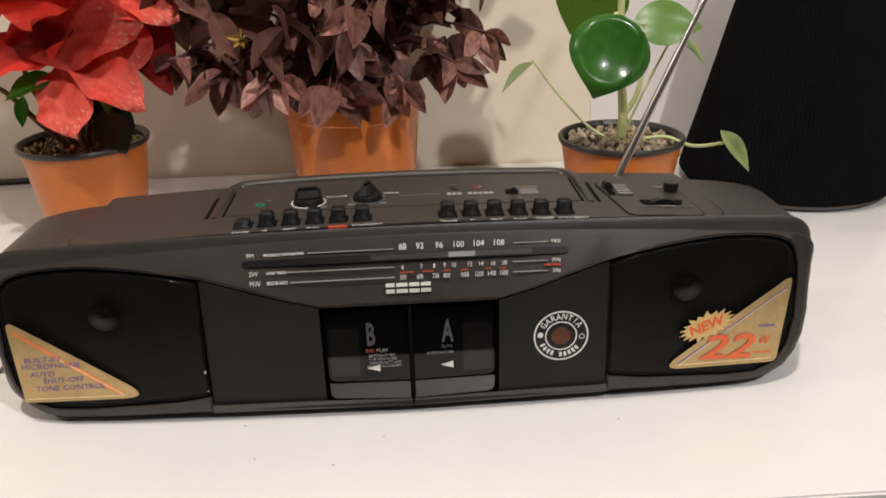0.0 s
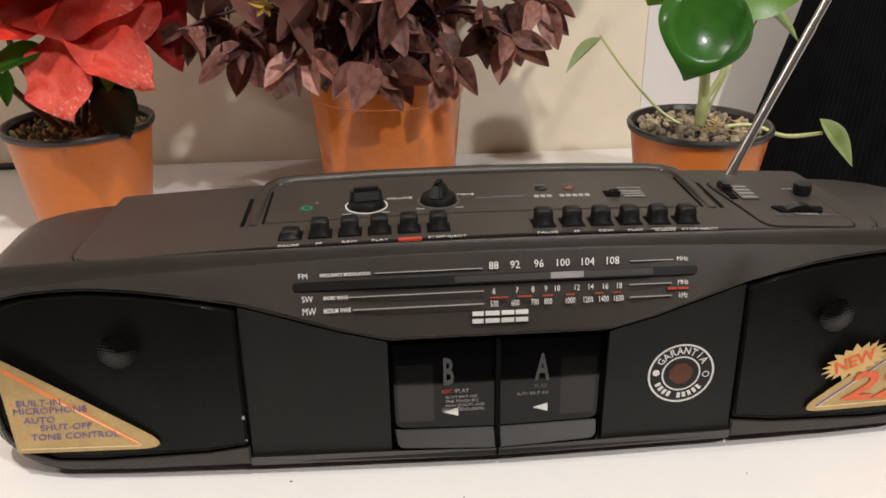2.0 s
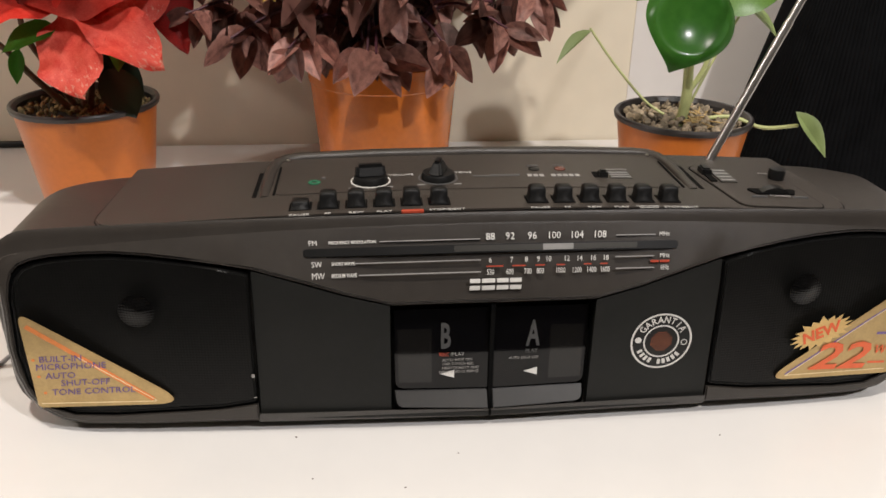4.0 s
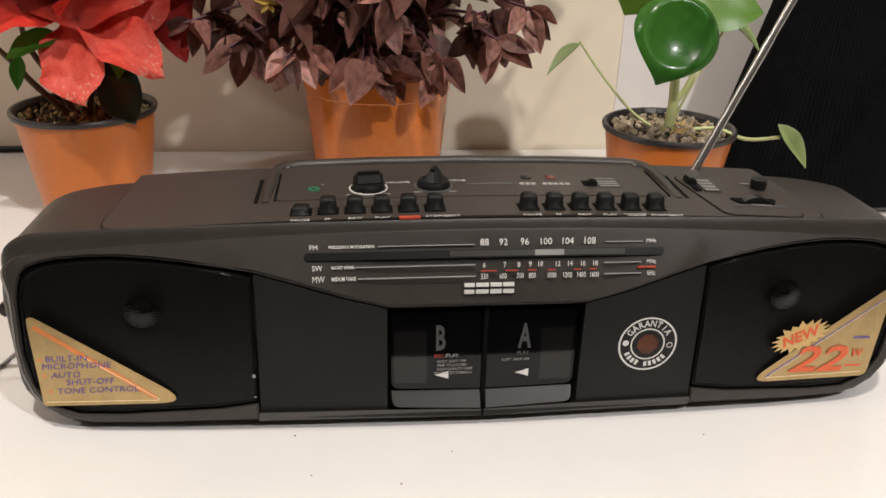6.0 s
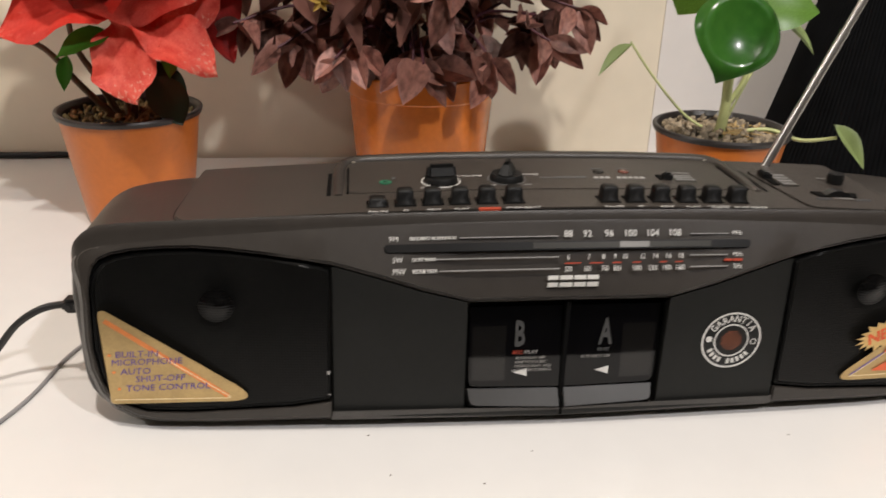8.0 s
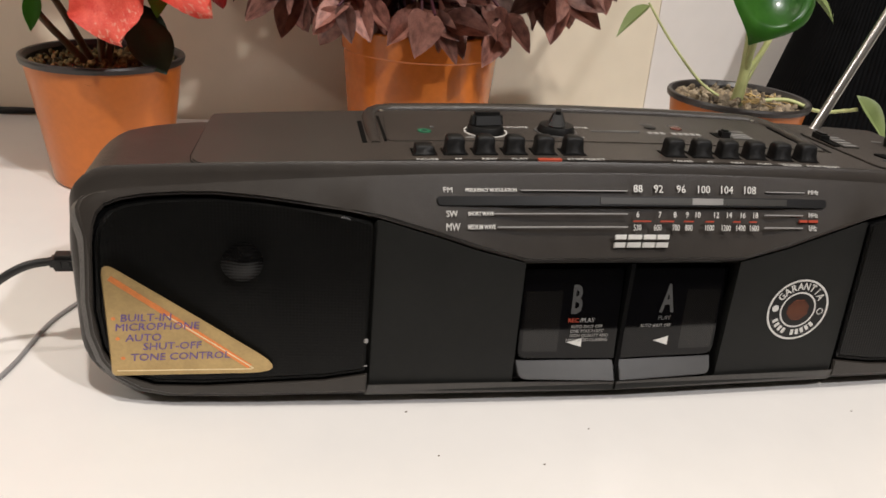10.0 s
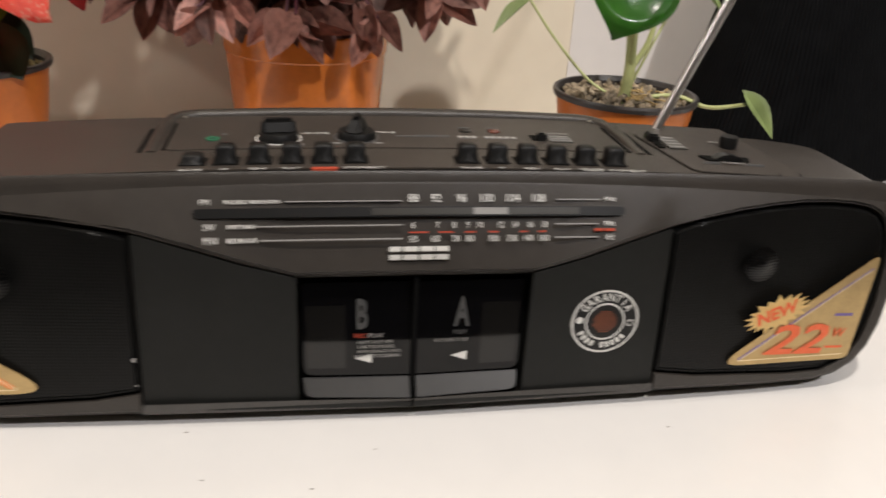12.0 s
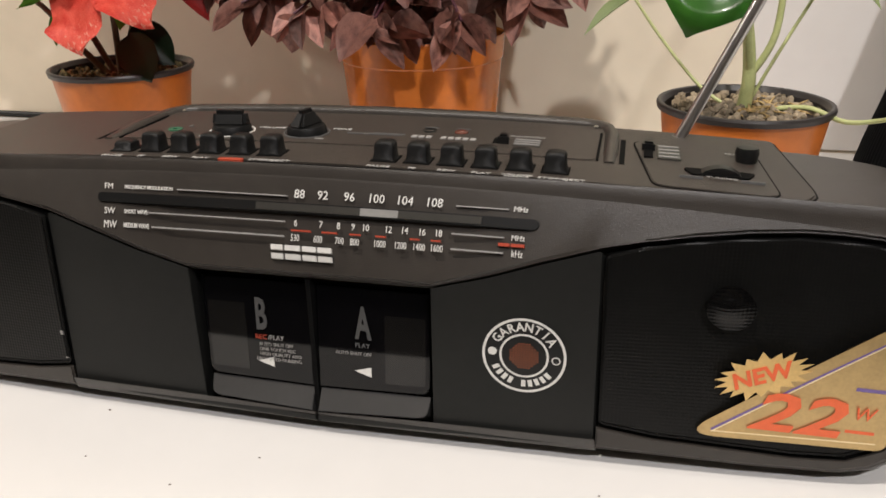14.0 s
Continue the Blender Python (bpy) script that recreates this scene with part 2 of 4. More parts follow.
def tube(points, radius, sides=8, taper=1.0):
    """A round rod along a smooth line through the points."""
    pts = [Vector(p) for p in points]
    fine = []
    for i in range(len(pts) - 1):
        p0, p1, p2, p3 = pts[max(i - 1, 0)], pts[i], pts[i + 1], pts[min(i + 2, len(pts) - 1)]
        steps = 6 if len(pts) > 2 else 1
        for k in range(steps):
            t = k / steps
            fine.append(0.5 * ((2 * p1) + (p2 - p0) * t + (2 * p0 - 5 * p1 + 4 * p2 - p3) * t * t + (3 * p1 - p0 - 3 * p2 + p3) * t ** 3))
    fine.append(pts[-1])
    bm = bmesh.new()
    rings = []
    side = Vector((0.31, 0.17, 0.93))
    for i, p in enumerate(fine):
        d = (fine[min(i + 1, len(fine) - 1)] - fine[max(i - 1, 0)]).normalized()
        a = d.cross(side).normalized()
        b = d.cross(a)
        r = radius * (1 + (taper - 1) * i / max(1, len(fine) - 1))
        rings.append([bm.verts.new(p + r * (math.cos(2 * math.pi * k / sides) * a + math.sin(2 * math.pi * k / sides) * b)) for k in range(sides)])
    for a, b in zip(rings, rings[1:]):
        for k in range(sides):
            bm.faces.new((a[k], a[(k + 1) % sides], b[(k + 1) % sides], b[k]))
    bm.faces.new(rings[0])
    bm.faces.new(rings[-1])
    return bm


def rounded(points, radius, steps=4):
    """A polygon with its corners rounded; radius may be one number or one for each corner."""
    out = []
    n = len(points)
    for i, p in enumerate(points):
        r = radius[i] if isinstance(radius, (list, tuple)) else radius
        p, a, b = Vector(p), Vector(points[i - 1]), Vector(points[(i + 1) % n])
        da, db = (a - p), (b - p)
        if r <= 0:
            out.append(p)
            continue
        half = da.angle(db) / 2
        cut = min(r / math.tan(half), da.length * 0.48, db.length * 0.48)
        s, e = p + da.normalized() * cut, p + db.normalized() * cut
        for k in range(steps + 1):
            t = k / steps
            out.append((1 - t) ** 2 * s + 2 * t * (1 - t) * p + t * t * e)
    return [tuple(v) for v in out]


def plate(outline, low, high, bevel=0.0, slices=0.02, segments=2):
    """A flat slab from an outline in (x, v), from low to high, cut into strips so that it can follow a curved face.
    Its flat axes are x and y, its thickness is z, with the outer face at high."""
    bm = bmesh.new()
    face = bm.faces.new([bm.verts.new((x, v, low)) for x, v in outline])
    bmesh.ops.recalc_face_normals(bm, faces=[face])
    if face.normal.z < 0:
        face.normal_flip()
    made = bmesh.ops.extrude_face_region(bm, geom=[face])
    top = [g for g in made["geom"] if isinstance(g, bmesh.types.BMVert)]
    for v in top:
        v.co.z = high
    if bevel:
        edges = [e for e in bm.edges if all(abs(v.co.z - high) < 1e-7 for v in e.verts)]
        bmesh.ops.bevel(bm, geom=edges, offset=bevel, segments=segments, affect="EDGES", clamp_overlap=True)
    if slices:
        xs = [v.co.x for v in bm.verts]
        x = math.floor(min(xs) / slices) * slices + slices
        while x < max(xs):
            bmesh.ops.bisect_plane(bm, geom=bm.verts[:] + bm.edges[:] + bm.faces[:], plane_co=(x, 0, 0), plane_no=(1, 0, 0))
            x += slices
    return bm


def lettering_mesh(text, size, stretch=1.0, slant=0.0, thick=0.00012, align="CENTER", bold=0.0):
    """Flat letters of the built-in font as a bmesh in the x, y plane."""
    curve = bpy.data.curves.new("lettering", "FONT")
    curve.body, curve.size, curve.shear, curve.align_x, curve.align_y = text, size, slant, align, "CENTER"
    curve.extrude, curve.resolution_u, curve.offset = thick, 2, bold
    ob = bpy.data.objects.new("lettering", curve)
    scene.collection.objects.link(ob)
    data = bpy.data.meshes.new_from_object(ob.evaluated_get(bpy.context.evaluated_depsgraph_get()))
    bm = bmesh.new()
    bm.from_mesh(data)
    bpy.data.objects.remove(ob)
    bpy.data.curves.remove(curve)
    bpy.data.meshes.remove(data)
    for v in bm.verts:
        v.co.x *= stretch
    return bm


# ---- the setting ----
def slab(name, dims, material, label, bevel=0.0):
    return tagged(part(name, box(*dims, bevel), material), label, name.split("_")[0], kind="structure")


WALL_Y, TOP = 0.980, 0.013
slab("wall_north", (-2.5, 2.5, WALL_Y, WALL_Y + 0.12, -0.75, 1.75), WALL, "cream glossy painted wall behind the table", 0)
# thin slab, whiter than the wall, from x 0.236 rightwards
slab("trim", (0.236, 1.15, WALL_Y - 0.0015, WALL_Y - 0.0003, TOP + 0.002, 0.9), WHITER_SLAB, "thin whiter glossy slab over the right of the cream wall", 0)
slab("wall_south", (-2.5, 2.5, -3.3, -3.2, -0.75, 1.75), ROOM, "plain pale wall closing the room", 0)
slab("wall_west", (-2.6, -2.5, -3.2, WALL_Y, -0.75, 1.75), ROOM, "plain pale wall closing the room", 0)
slab("wall_east", (2.5, 2.6, -3.2, WALL_Y, -0.75, 1.75), ROOM, "plain pale wall closing the room", 0)
slab("ceiling", (-2.6, 2.6, -3.3, WALL_Y + 0.12, 1.75, 1.85), ROOM, "plain pale ceiling", 0)
slab("floor", (-2.6, 2.6, -3.3, WALL_Y + 0.12, -0.85, -0.75), FLOOR, "dull brown floor in front of the table", 0)

table = root("table", (0, 0.68, -0.75), "white glossy laminate table against the wall", "table")
part("tabletop", box(-1.25, 1.25, 0.343, WALL_Y - 0.003, TOP - 0.03, TOP, 0.0015), TABLE, table)
for lx in (-1.15, 1.15):
    for ly in (0.44, 0.95):
        part("leg", box(lx - 0.03, lx + 0.03, ly - 0.03, ly + 0.03, -0.75, TOP - 0.03, 0.002), TABLE, table)

# ---- the cassette radio ----
FRONT, END = 0.447, 0.2640


def bow(x):
    """How far the front face lies back at x: it bulges in the middle."""
    return FRONT - 0.004 + 0.18 * x * x


def lean(z):
    """The upper part of the front leans back."""
    return max(0.0, 0.38 * (z - 0.102))


def crest(x):
    """Height of the top's front edge, arched over the length."""
    return 0.1395 - 0.0085 * (x / 0.24) ** 2


def deck_z(x):
    return crest(x) - 0.0035


def quarter(e, r):
    return r * (1 - math.sqrt(max(0.0, 1 - ((r - e) / r) ** 2))) if e < r else 0.0


def on_front(bm):
    """Lay a slab or lettering drawn in (x, z) on the radio's front."""
    for v in bm.verts:
        x, z, out = v.co
        y = bow(x) + lean(z) - out
        # drawn as seen on one flat plane: widen and lower with the depth
        d = y - FRONT - 0.006 * min(1.0, max(0.0, (z - 0.098) / 0.014))
        v.co = Vector((x * (1 + d / 0.36), y, z - 0.72 * d))
    return bm


def on_deck(bm, tilt=0.0):
    """Lay a slab or lettering drawn in (x, y) on the radio's top."""
    for v in bm.verts:
        v.co.z += deck_z(v.co.x)
    return bm


radio = root("cassette_radio", (0, 0.505, 0), "long black plastic double cassette radio with stickers on its grilles", "radio")


def radio_body():
    bm = bmesh.new()
    profile = [(0.036, 0.0130), (0.012, 0.0130), (0.007, 0.0134), (0.0045, 0.0150), (0.003, 0.0172), (0.0015, 0.0190), (0.001, 0.0240), (0.001, 0.030), (0.001, 0.065), (0.001, 0.100), (0.004, 0.112), (0.009, 0.124), (0.0115, 0.1335), (0.0122, 0.1370), (0.0133, 0.1386), (0.0146, 0.1380), (0.0153, 0.1360)]
    back = [(0.060, 0.1360), (0.098, 0.1360), (0.108, 0.1335), (0.114, 0.127), (0.116, 0.118), (0.116, 0.02), (0.112, 0.016), (0.104, 0.0130)]
    stations = sorted({s * (END - d) for s in (-1, 1) for d in (0, 0.0006, 0.002, 0.0045, 0.008, 0.012, 0.017, 0.023, 0.03, 0.04)} | {i * 0.0215 for i in range(-10, 11)} | {-0.0590, -0.0565, 0.0565, 0.0590})
    rings = []
    for x in stations:
        e = END - abs(x)
        top, low = crest(x) - quarter(e, 0.02), quarter(e, 0.042)
        inset, rear = quarter(e, 0.008), quarter(e, 0.05)
        ring = []
        for y, z in profile + back:
            w = min(1.0, y / 0.116)
            yy = bow(x) + 0.004 + y + inset * (1 - w) - rear * w * 0.9
            if abs(x) < 0.058 and y < 0.005 and 0.0235 < z < 0.105:
                yy += 0.012
            if y > 0.05:
                yy = FRONT + y - rear * 0.9 * w
            ring.append(bm.verts.new((x, yy, low + z / 0.1395 * (top - low))))
        rings.append(ring)
    for a, b in zip(rings, rings[1:]):
        for k in range(len(a)):
            bm.faces.new((a[k], a[(k + 1) % len(a)], b[(k + 1) % len(a)], b[k]))
    bm.faces.new(rings[0])
    bm.faces.new(rings[-1])
    return bm


part("body", radio_body(), SHELL, radio, "charcoal moulded plastic case")

# upper fascia over grilles and doors, with the tuning scale on it
def arch(side, n=7):
    """The fascia's lower rim over one grille: from the end round to the door."""
    pts = [(0.2445, 0.1050), (0.2440, 0.1115), (0.2420, 0.1168), (0.2382, 0.1212), (0.232, 0.1243), (0.223, 0.1262), (0.210, 0.1270), (0.196, 0.1267), (0.178, 0.1243), (0.160, 0.1207), (0.142, 0.1158), (0.1265, 0.1115)]
    if side < 0:
        pts = [(x + 0.0036 * min(1.0, max(0.0, (x - 0.21) / 0.03)), z - 0.0021 * min(1.0, max(0.0, (x - 0.128) / 0.03))) for x, z in pts]
    return [(side * x - (0.0022 if side < 0 and x < 0.15 else 0), z) for x, z in pts]


def foot_line(side):
    """The lower and outer rim of one grille, from the door round to the end."""
    pts = [(0.1272, 0.0320), (0.150, 0.0293), (0.205, 0.0283), (0.225, 0.0298), (0.2375, 0.0370), (0.2435, 0.050), (0.2456, 0.070), (0.2438, 0.0970)]
    if side < 0:
        pts = [(x + 0.0036 * min(1.0, max(0.0, (x - 0.21) / 0.03)), z) for x, z in pts]
    return [(side * x - (0.0022 if side < 0 and x < 0.13 else 0), z) for x, z in pts]


def outer_line(side):
    """The case's outer edge at one end, from the top round to the foot beside the door."""
    wide = -0.0020 if side < 0 else -0.0010
    pts = [(0.2540, 0.1050), (0.2524, 0.0975), (0.2542, 0.075), (0.2536, 0.058), (0.2503, 0.044), (0.2445, 0.0340), (0.2350, 0.0268), (0.2220, 0.0232), (0.19, 0.0215)]
    return [(side * (x + wide), z) for x, z in pts] + [(side * 0.1274 - (0.0022 if side < 0 else 0), 0.0208)]


rim = foot_line(-1) + arch(-1) + [(-0.0565, 0.0915), (0.0565, 0.0915)] + arch(1)[::-1] + foot_line(1)[::-1] + outer_line(1)[::-1]
edge_l, edge_r = 0.2540, 0.2548
spots = [edge_r - d for d in (0, 0.0008, 0.003, 0.006, 0.010, 0.016)] + [i * 0.0215 for i in range(11, -12, -1)] + [-edge_l + d for d in (0.016, 0.010, 0.006, 0.003, 0.0008, 0)]
crown = [(x, crest(x) - 0.0035 - quarter((edge_r if x > 0 else edge_l) - abs(x), 0.012)) for x in spots] + outer_line(-1)
part("fascia", on_front(plate(rim + crown, -0.004, 0.0022, 0.0012, segments=3)), SHELL, radio, "charcoal front frame with the tuning scale")

for side, name in ((-1, "left"), (1, "right")):
    # speaker grille inside a dark gap
    a = arch(side)
    ring = [(x, z - 0.0012) for x, z in a] + foot_line(side)
    ring = rounded(ring, [0] * 11 + [0.003, 0.003] + [0] * 7, 3)
    part("grille_gap", on_front(plate(ring, -0.0045, -0.0012, 0)), GAP, radio, "black gap round the grille")
    cx, cz = side * 0.19, 0.078
    inner = [(cx + (x - cx) * 0.982 + side * -0.0004, cz + (z - cz) * 0.968) for x, z in ring]
    grille = part("speaker_grille", on_front(plate(inner, -0.003, 0.0020, 0.0016, segments=3)), GRILLE, radio, "black perforated speaker grille")
    # dome of the small treble unit showing in the grille
    tx, tz = (-0.1865, 0.0925) if side < 0 else (0.1752, 0.0930)
    dome = bmesh.new()
    hoops = []
    for r in (1.0, 0.85, 0.7, 0.55, 0.4, 0.25, 0.1):
        hoops.append([dome.verts.new((tx + 0.0092 * r * math.cos(2 * math.pi * k / 28), tz + 0.0092 * r * math.sin(2 * math.pi * k / 28), 0.0017 + 0.0026 * (0.5 + 0.5 * math.cos(math.pi * r)))) for k in range(28)])
    for a, b in zip(hoops, hoops[1:]):
        for k in range(28):
            dome.faces.new((a[k], a[(k + 1) % 28], b[(k + 1) % 28], b[k]))
    dome.faces.new(hoops[-1])
    on_front(dome)
    part("tweeter_dome", dome, TWEETER, grille, "shiny black treble dome")


def tilted(bm):
    """Set a window piece back into its door, its foot a little further out than its head."""
    for v in bm.verts:
        v.co.z += -0.0083 + 0.0033 * (0.0892 - v.co.y) / 0.052
    return bm


# cassette doors with window and eject button
for side, letter in ((-1, "B"), (1, "A")):
    s = side
    outline = [(s * 0.0562, 0.0902), (s * 0.0572, 0.0905), (s * 0.1258, 0.1105), (s * 0.1262, 0.0212), (s * 0.0007, 0.0175), (s * 0.0007, 0.0205), (s * 0.0562, 0.0222)]
    if s < 0:
        outline = [(x - 0.0022 if x < -0.1 else x, z) for x, z in outline]
    door = part("cassette_door", on_front(plate(rounded(outline, [0, 0.0004, 0.001, 0.0015, 0, 0, 0.004]), -0.0115, 0.0012, 0.0006)), DOOR, radio, "matt black cassette door")
    lip = plate(rounded([(s * 0.0007, 0.0170), (s * 0.1275 - (0.0022 if s < 0 else 0), 0.0195), (s * 0.1275 - (0.0022 if s < 0 else 0), 0.0252), (s * 0.0560, 0.0238), (s * 0.0007, 0.0222)], 0.0004), -0.001, 0.0032, 0.0016, segments=3)
    for v in lip.verts:
        if v.co.z > 0:
            v.co.z -= 0.0042 * (0.0245 - v.co.y) / 0.0075
    part("door_lip", on_front(lip), SHELL, door)
    frame_line = rounded([(s * 0.0012, 0.0898), (s * 0.0555, 0.0898), (s * 0.0555, 0.0215), (s * 0.0012, 0.0200)], [0.0002, 0.002, 0.006, 0.0002])
    part("window_surround", on_front(plate(frame_line, -0.0105, -0.0085, 0)), GAP, door)
    glass = rounded([(s * 0.0016, 0.0892), (s * 0.0532, 0.0892), (s * 0.0532, 0.0382), (s * 0.0016, 0.0368)], [0.0004, 0.0012, 0.005, 0.0004])
    window = part("cassette_window", on_front(tilted(plate(glass, 0.0005, 0.0030, 0.0006))), GLASS, door, "glossy smoked cassette window")
    pane = rounded([(s * 0.0330, 0.0765), (s * 0.0515, 0.0765), (s * 0.0515, 0.0420), (s * 0.0330, 0.0415)], 0.0008)
    part("clear_pane", on_front(tilted(plate(pane, 0.0029, 0.0031, 0))), CLEAR, window)
    btn = rounded([(s * 0.0016, 0.0360), (s * 0.0532, 0.0372), (s * 0.0530, 0.0252), (s * 0.0016, 0.0225)], [0.0004, 0.0005, 0.005, 0.0004])
    press = plate(btn, -0.0100, -0.0036, 0.0012)
    for v in press.verts:
        if v.co.z > -0.009:
            v.co.z += 0.0066 * (0.037 - v.co.y) / 0.014
    part("eject_button", on_front(press), BUTTON, door, "dark grey press button")

    def label_on(txt, size, x, z, ink, stretch=0.8, slant=0.0, align="LEFT", name="lettering", bold=0.0):
        bm = lettering_mesh(txt, size, stretch, slant, align=align, bold=bold)
        bmesh.ops.translate(bm, verts=bm.verts, vec=(x, z, 0.00325))
        return part(name, on_front(tilted(bm)), ink, window, smooth=False)

    cx = -0.0254 if s < 0 else 0.0232
    label_on(letter, 0.0225, cx, 0.0706, LETTER_INK, 0.46, align="CENTER", bold=0.0006)
    if s < 0:
        label_on("REC", 0.0034, -0.0290, 0.0594, RED_INK, 0.95)
        label_on("/PLAY", 0.0034, -0.0226, 0.0594, DIM_INK, 0.9)
        for k, line in enumerate(("AUTO SHUT OFF", "ONE TOUCH REC", "HIGH QUALITY AND", "HIGH SPEED DUBBING")):
            label_on(line, 0.0026, -0.0272 if k < 3 else -0.0290, 0.0557 - 0.0026 * k, DIM_INK, 0.85)
    else:
        label_on("PLAY", 0.0034, 0.0192, 0.0600, FAINT_INK, 0.9)
        label_on("AUTO SHUT OFF", 0.0026, 0.0100, 0.0556, DIM_INK, 0.85)
    ax = -0.0245 if s < 0 else 0.0225
    arrow = plate([(ax - 0.0040, 0.0468), (ax + 0.0040, 0.0492), (ax + 0.0040, 0.0440)], 0.0030, 0.0033, 0, slices=0)
    part("play_arrow", on_front(tilted(arrow)), WHITE_INK, window, smooth=False)

part("door_gap", on_front(plate([(-0.0011, 0.0173), (0.0011, 0.0173), (0.0011, 0.0900), (-0.0011, 0.0900)], -0.0115, -0.0012, 0, slices=0)), GAP, radio, "black gap between the two doors")


def print_front(txt, size, x, z, ink=WHITE_INK, stretch=0.8, slant=0.0, align="CENTER", out=0.00235, name="lettering", parent=radio, turn=0.0, bold=0.0):
    bm = lettering_mesh(txt, size, stretch, slant, align=align, bold=bold)
    bmesh.ops.rotate(bm, verts=bm.verts, cent=(0, 0, 0), matrix=Matrix.Rotation(turn, 3, "Z"))
    bmesh.ops.translate(bm, verts=bm.verts, vec=(x, z, out))
    return part(name, on_front(bm), ink, parent, smooth=False)


def bar_front(x0, x1, z, high, ink, out=0.0025, name="printed_line", parent=radio):
    return part(name, on_front(plate([(x0, z - high / 2), (x1, z - high / 2), (x1, z + high / 2), (x0, z + high / 2)], 0.0015, out, 0)), ink, parent, smooth=False)


# tuning slot, its strip and pointer
slot = rounded([(-0.1005, 0.1168), (0.1000, 0.1168), (0.1000, 0.1222), (-0.1005, 0.1222)], 0.0026)
dial = part("dial_slot", on_front(plate(slot, 0.001, 0.0026, 0.0002)), BLACK, radio, "long narrow black tuning slot")
for x0, x1, m in ((-0.022, 0.0255, SCALE_GREY), (0.0420, 0.0770, SCALE_GREY), (0.0255, 0.0420, POINTER)):
    part("dial_strip" if m is SCALE_GREY else "dial_pointer", on_front(plate([(x0, 0.1176), (x1, 0.1176), (x1, 0.1214), (x0, 0.1214)], 0.002, 0.0029, 0)), m, dial, "pale tuning pointer" if m is POINTER else "", smooth=False)
for txt, x in (("88", -0.0025), ("92", 0.0080), ("96", 0.0198), ("100", 0.0315), ("104", 0.0438), ("108", 0.0563)):
    print_front(txt, 0.0064, x, 0.1267, stretch=0.78, name="dial_number")
for txt, x in (("6", -0.0030), ("7", 0.0085), ("8", 0.0165), ("9", 0.0230), ("10", 0.0285), ("12", 0.0385), ("14", 0.0455), ("16", 0.0530), ("18", 0.0600)):
    print_front(txt, 0.0042, x, 0.1119, stretch=0.8, name="dial_number")
for txt, x in (("530", -0.0030), ("600", 0.0075), ("700", 0.0172), ("800", 0.0240), ("1000", 0.0350), ("1200", 0.0440), ("1400", 0.0520), ("1600", 0.0595)):
    print_front(txt, 0.0038, x, 0.1061, stretch=0.72, name="dial_number")
for x0, x1 in ((-0.005, 0.004), (0.009, 0.016), (0.0215, 0.0265), (0.033, 0.0375), (0.048, 0.052), (0.057, 0.061)):
    bar_front(x0, x1, 0.1090, 0.00055, RED_INK, name="red_scale_mark")
for txt, z, word, x1 in (("FM", 0.1255, "FREQUENCY MODULATION", -0.0605), ("SW", 0.1122, "SHORT WAVE", -0.0745), ("MW", 0.1065, "MEDIUM WAVE", -0.0725)):
    print_front(txt, 0.0044, -0.0972, z, stretch=0.85, align="LEFT")
    print_front(word, 0.0027, -0.0868, z, stretch=0.71, align="LEFT", bold=0.00004)
    bar_front(x1, -0.0080, z, 0.0005, DIM_INK)
    bar_front(0.0655, 0.0870, z + (0.0006 if txt == "FM" else 0), 0.0005, DIM_INK)
print_front("MHz", 0.0038, 0.0918, 0.1264, stretch=0.8)
print_front("MHz", 0.0036, 0.0928, 0.1124, stretch=0.8)
print_front("kHz", 0.0036, 0.0928, 0.1064, stretch=0.8)
bar_front(0.0850, 0.0895, 0.1096, 0.0011, RED_INK, name="red_scale_mark")
bar_front(0.0902, 0.0955, 0.1096, 0.0011, RED_INK, name="red_scale_mark")
# maker's mark as four plain blocks
for x0, x1 in ((-0.0140, -0.0085), (-0.0075, -0.0005), (0.0005, 0.0068), (0.0076, 0.0138)):
    for dz in (0.0016, -0.0016):
        bar_front(x0, x1, 0.1006 + dz, 0.0019, WHITE_INK, 0.0026, "maker_mark")

# guarantee seal on the door
def disc_front(x, z, r0, r1, ink, out, name, parent, n=48):
    bm = bmesh.new()
    rings = [[bm.verts.new((x + r * math.cos(2 * math.pi * k / n), z + r * math.sin(2 * math.pi * k / n), h)) for k in range(n)] for r, h in ((r0, out - 0.0004), (r0, out), (r1, out), (r1, out - 0.0004))]
    pairs = list(zip(rings, rings[1:])) if r0 > 0 else [(rings[2], rings[3])]
    for a, b in pairs:
        for k in range(n):
            bm.faces.new((a[k], a[(k + 1) % n], b[(k + 1) % n], b[k]))
    if r0 <= 0:
        bm.faces.new(rings[2])
    bmesh.ops.remove_doubles(bm, verts=bm.verts, dist=1e-7)
    return part(name, on_front(bm), ink, parent, smooth=False)


SX, SZ = 0.0960, 0.0628
seal = disc_front(SX, SZ, 0, 0.0178, BLACK, 0.00135, "seal", radio)
tagged(seal, "round black and white guarantee seal")
disc_front(SX, SZ, 0.0166, 0.0177, WHITE_INK, 0.00145, "seal_ring", seal)
disc_front(SX, SZ, 0.0095, 0.0104, WHITE_INK, 0.00145, "seal_ring", seal)
bm = bmesh.new()
for i in range(-6, 7):
    for j in range(-6, 7):
        if math.hypot(i, j) < 5.6:
            u, v = SX + 0.00112 * i, SZ + 0.00112 * j
            bm.faces.new([bm.verts.new((u + a * 0.00042, v + b * 0.00036, 0.00142)) for a, b in ((-1, -1), (1, -1), (1, 1), (-1, 1))])
tagged(part("hologram_dots", on_front(bm), SEAL_RED, seal, "grid of tiny orange-brown squares", smooth=False), kind="stuff")
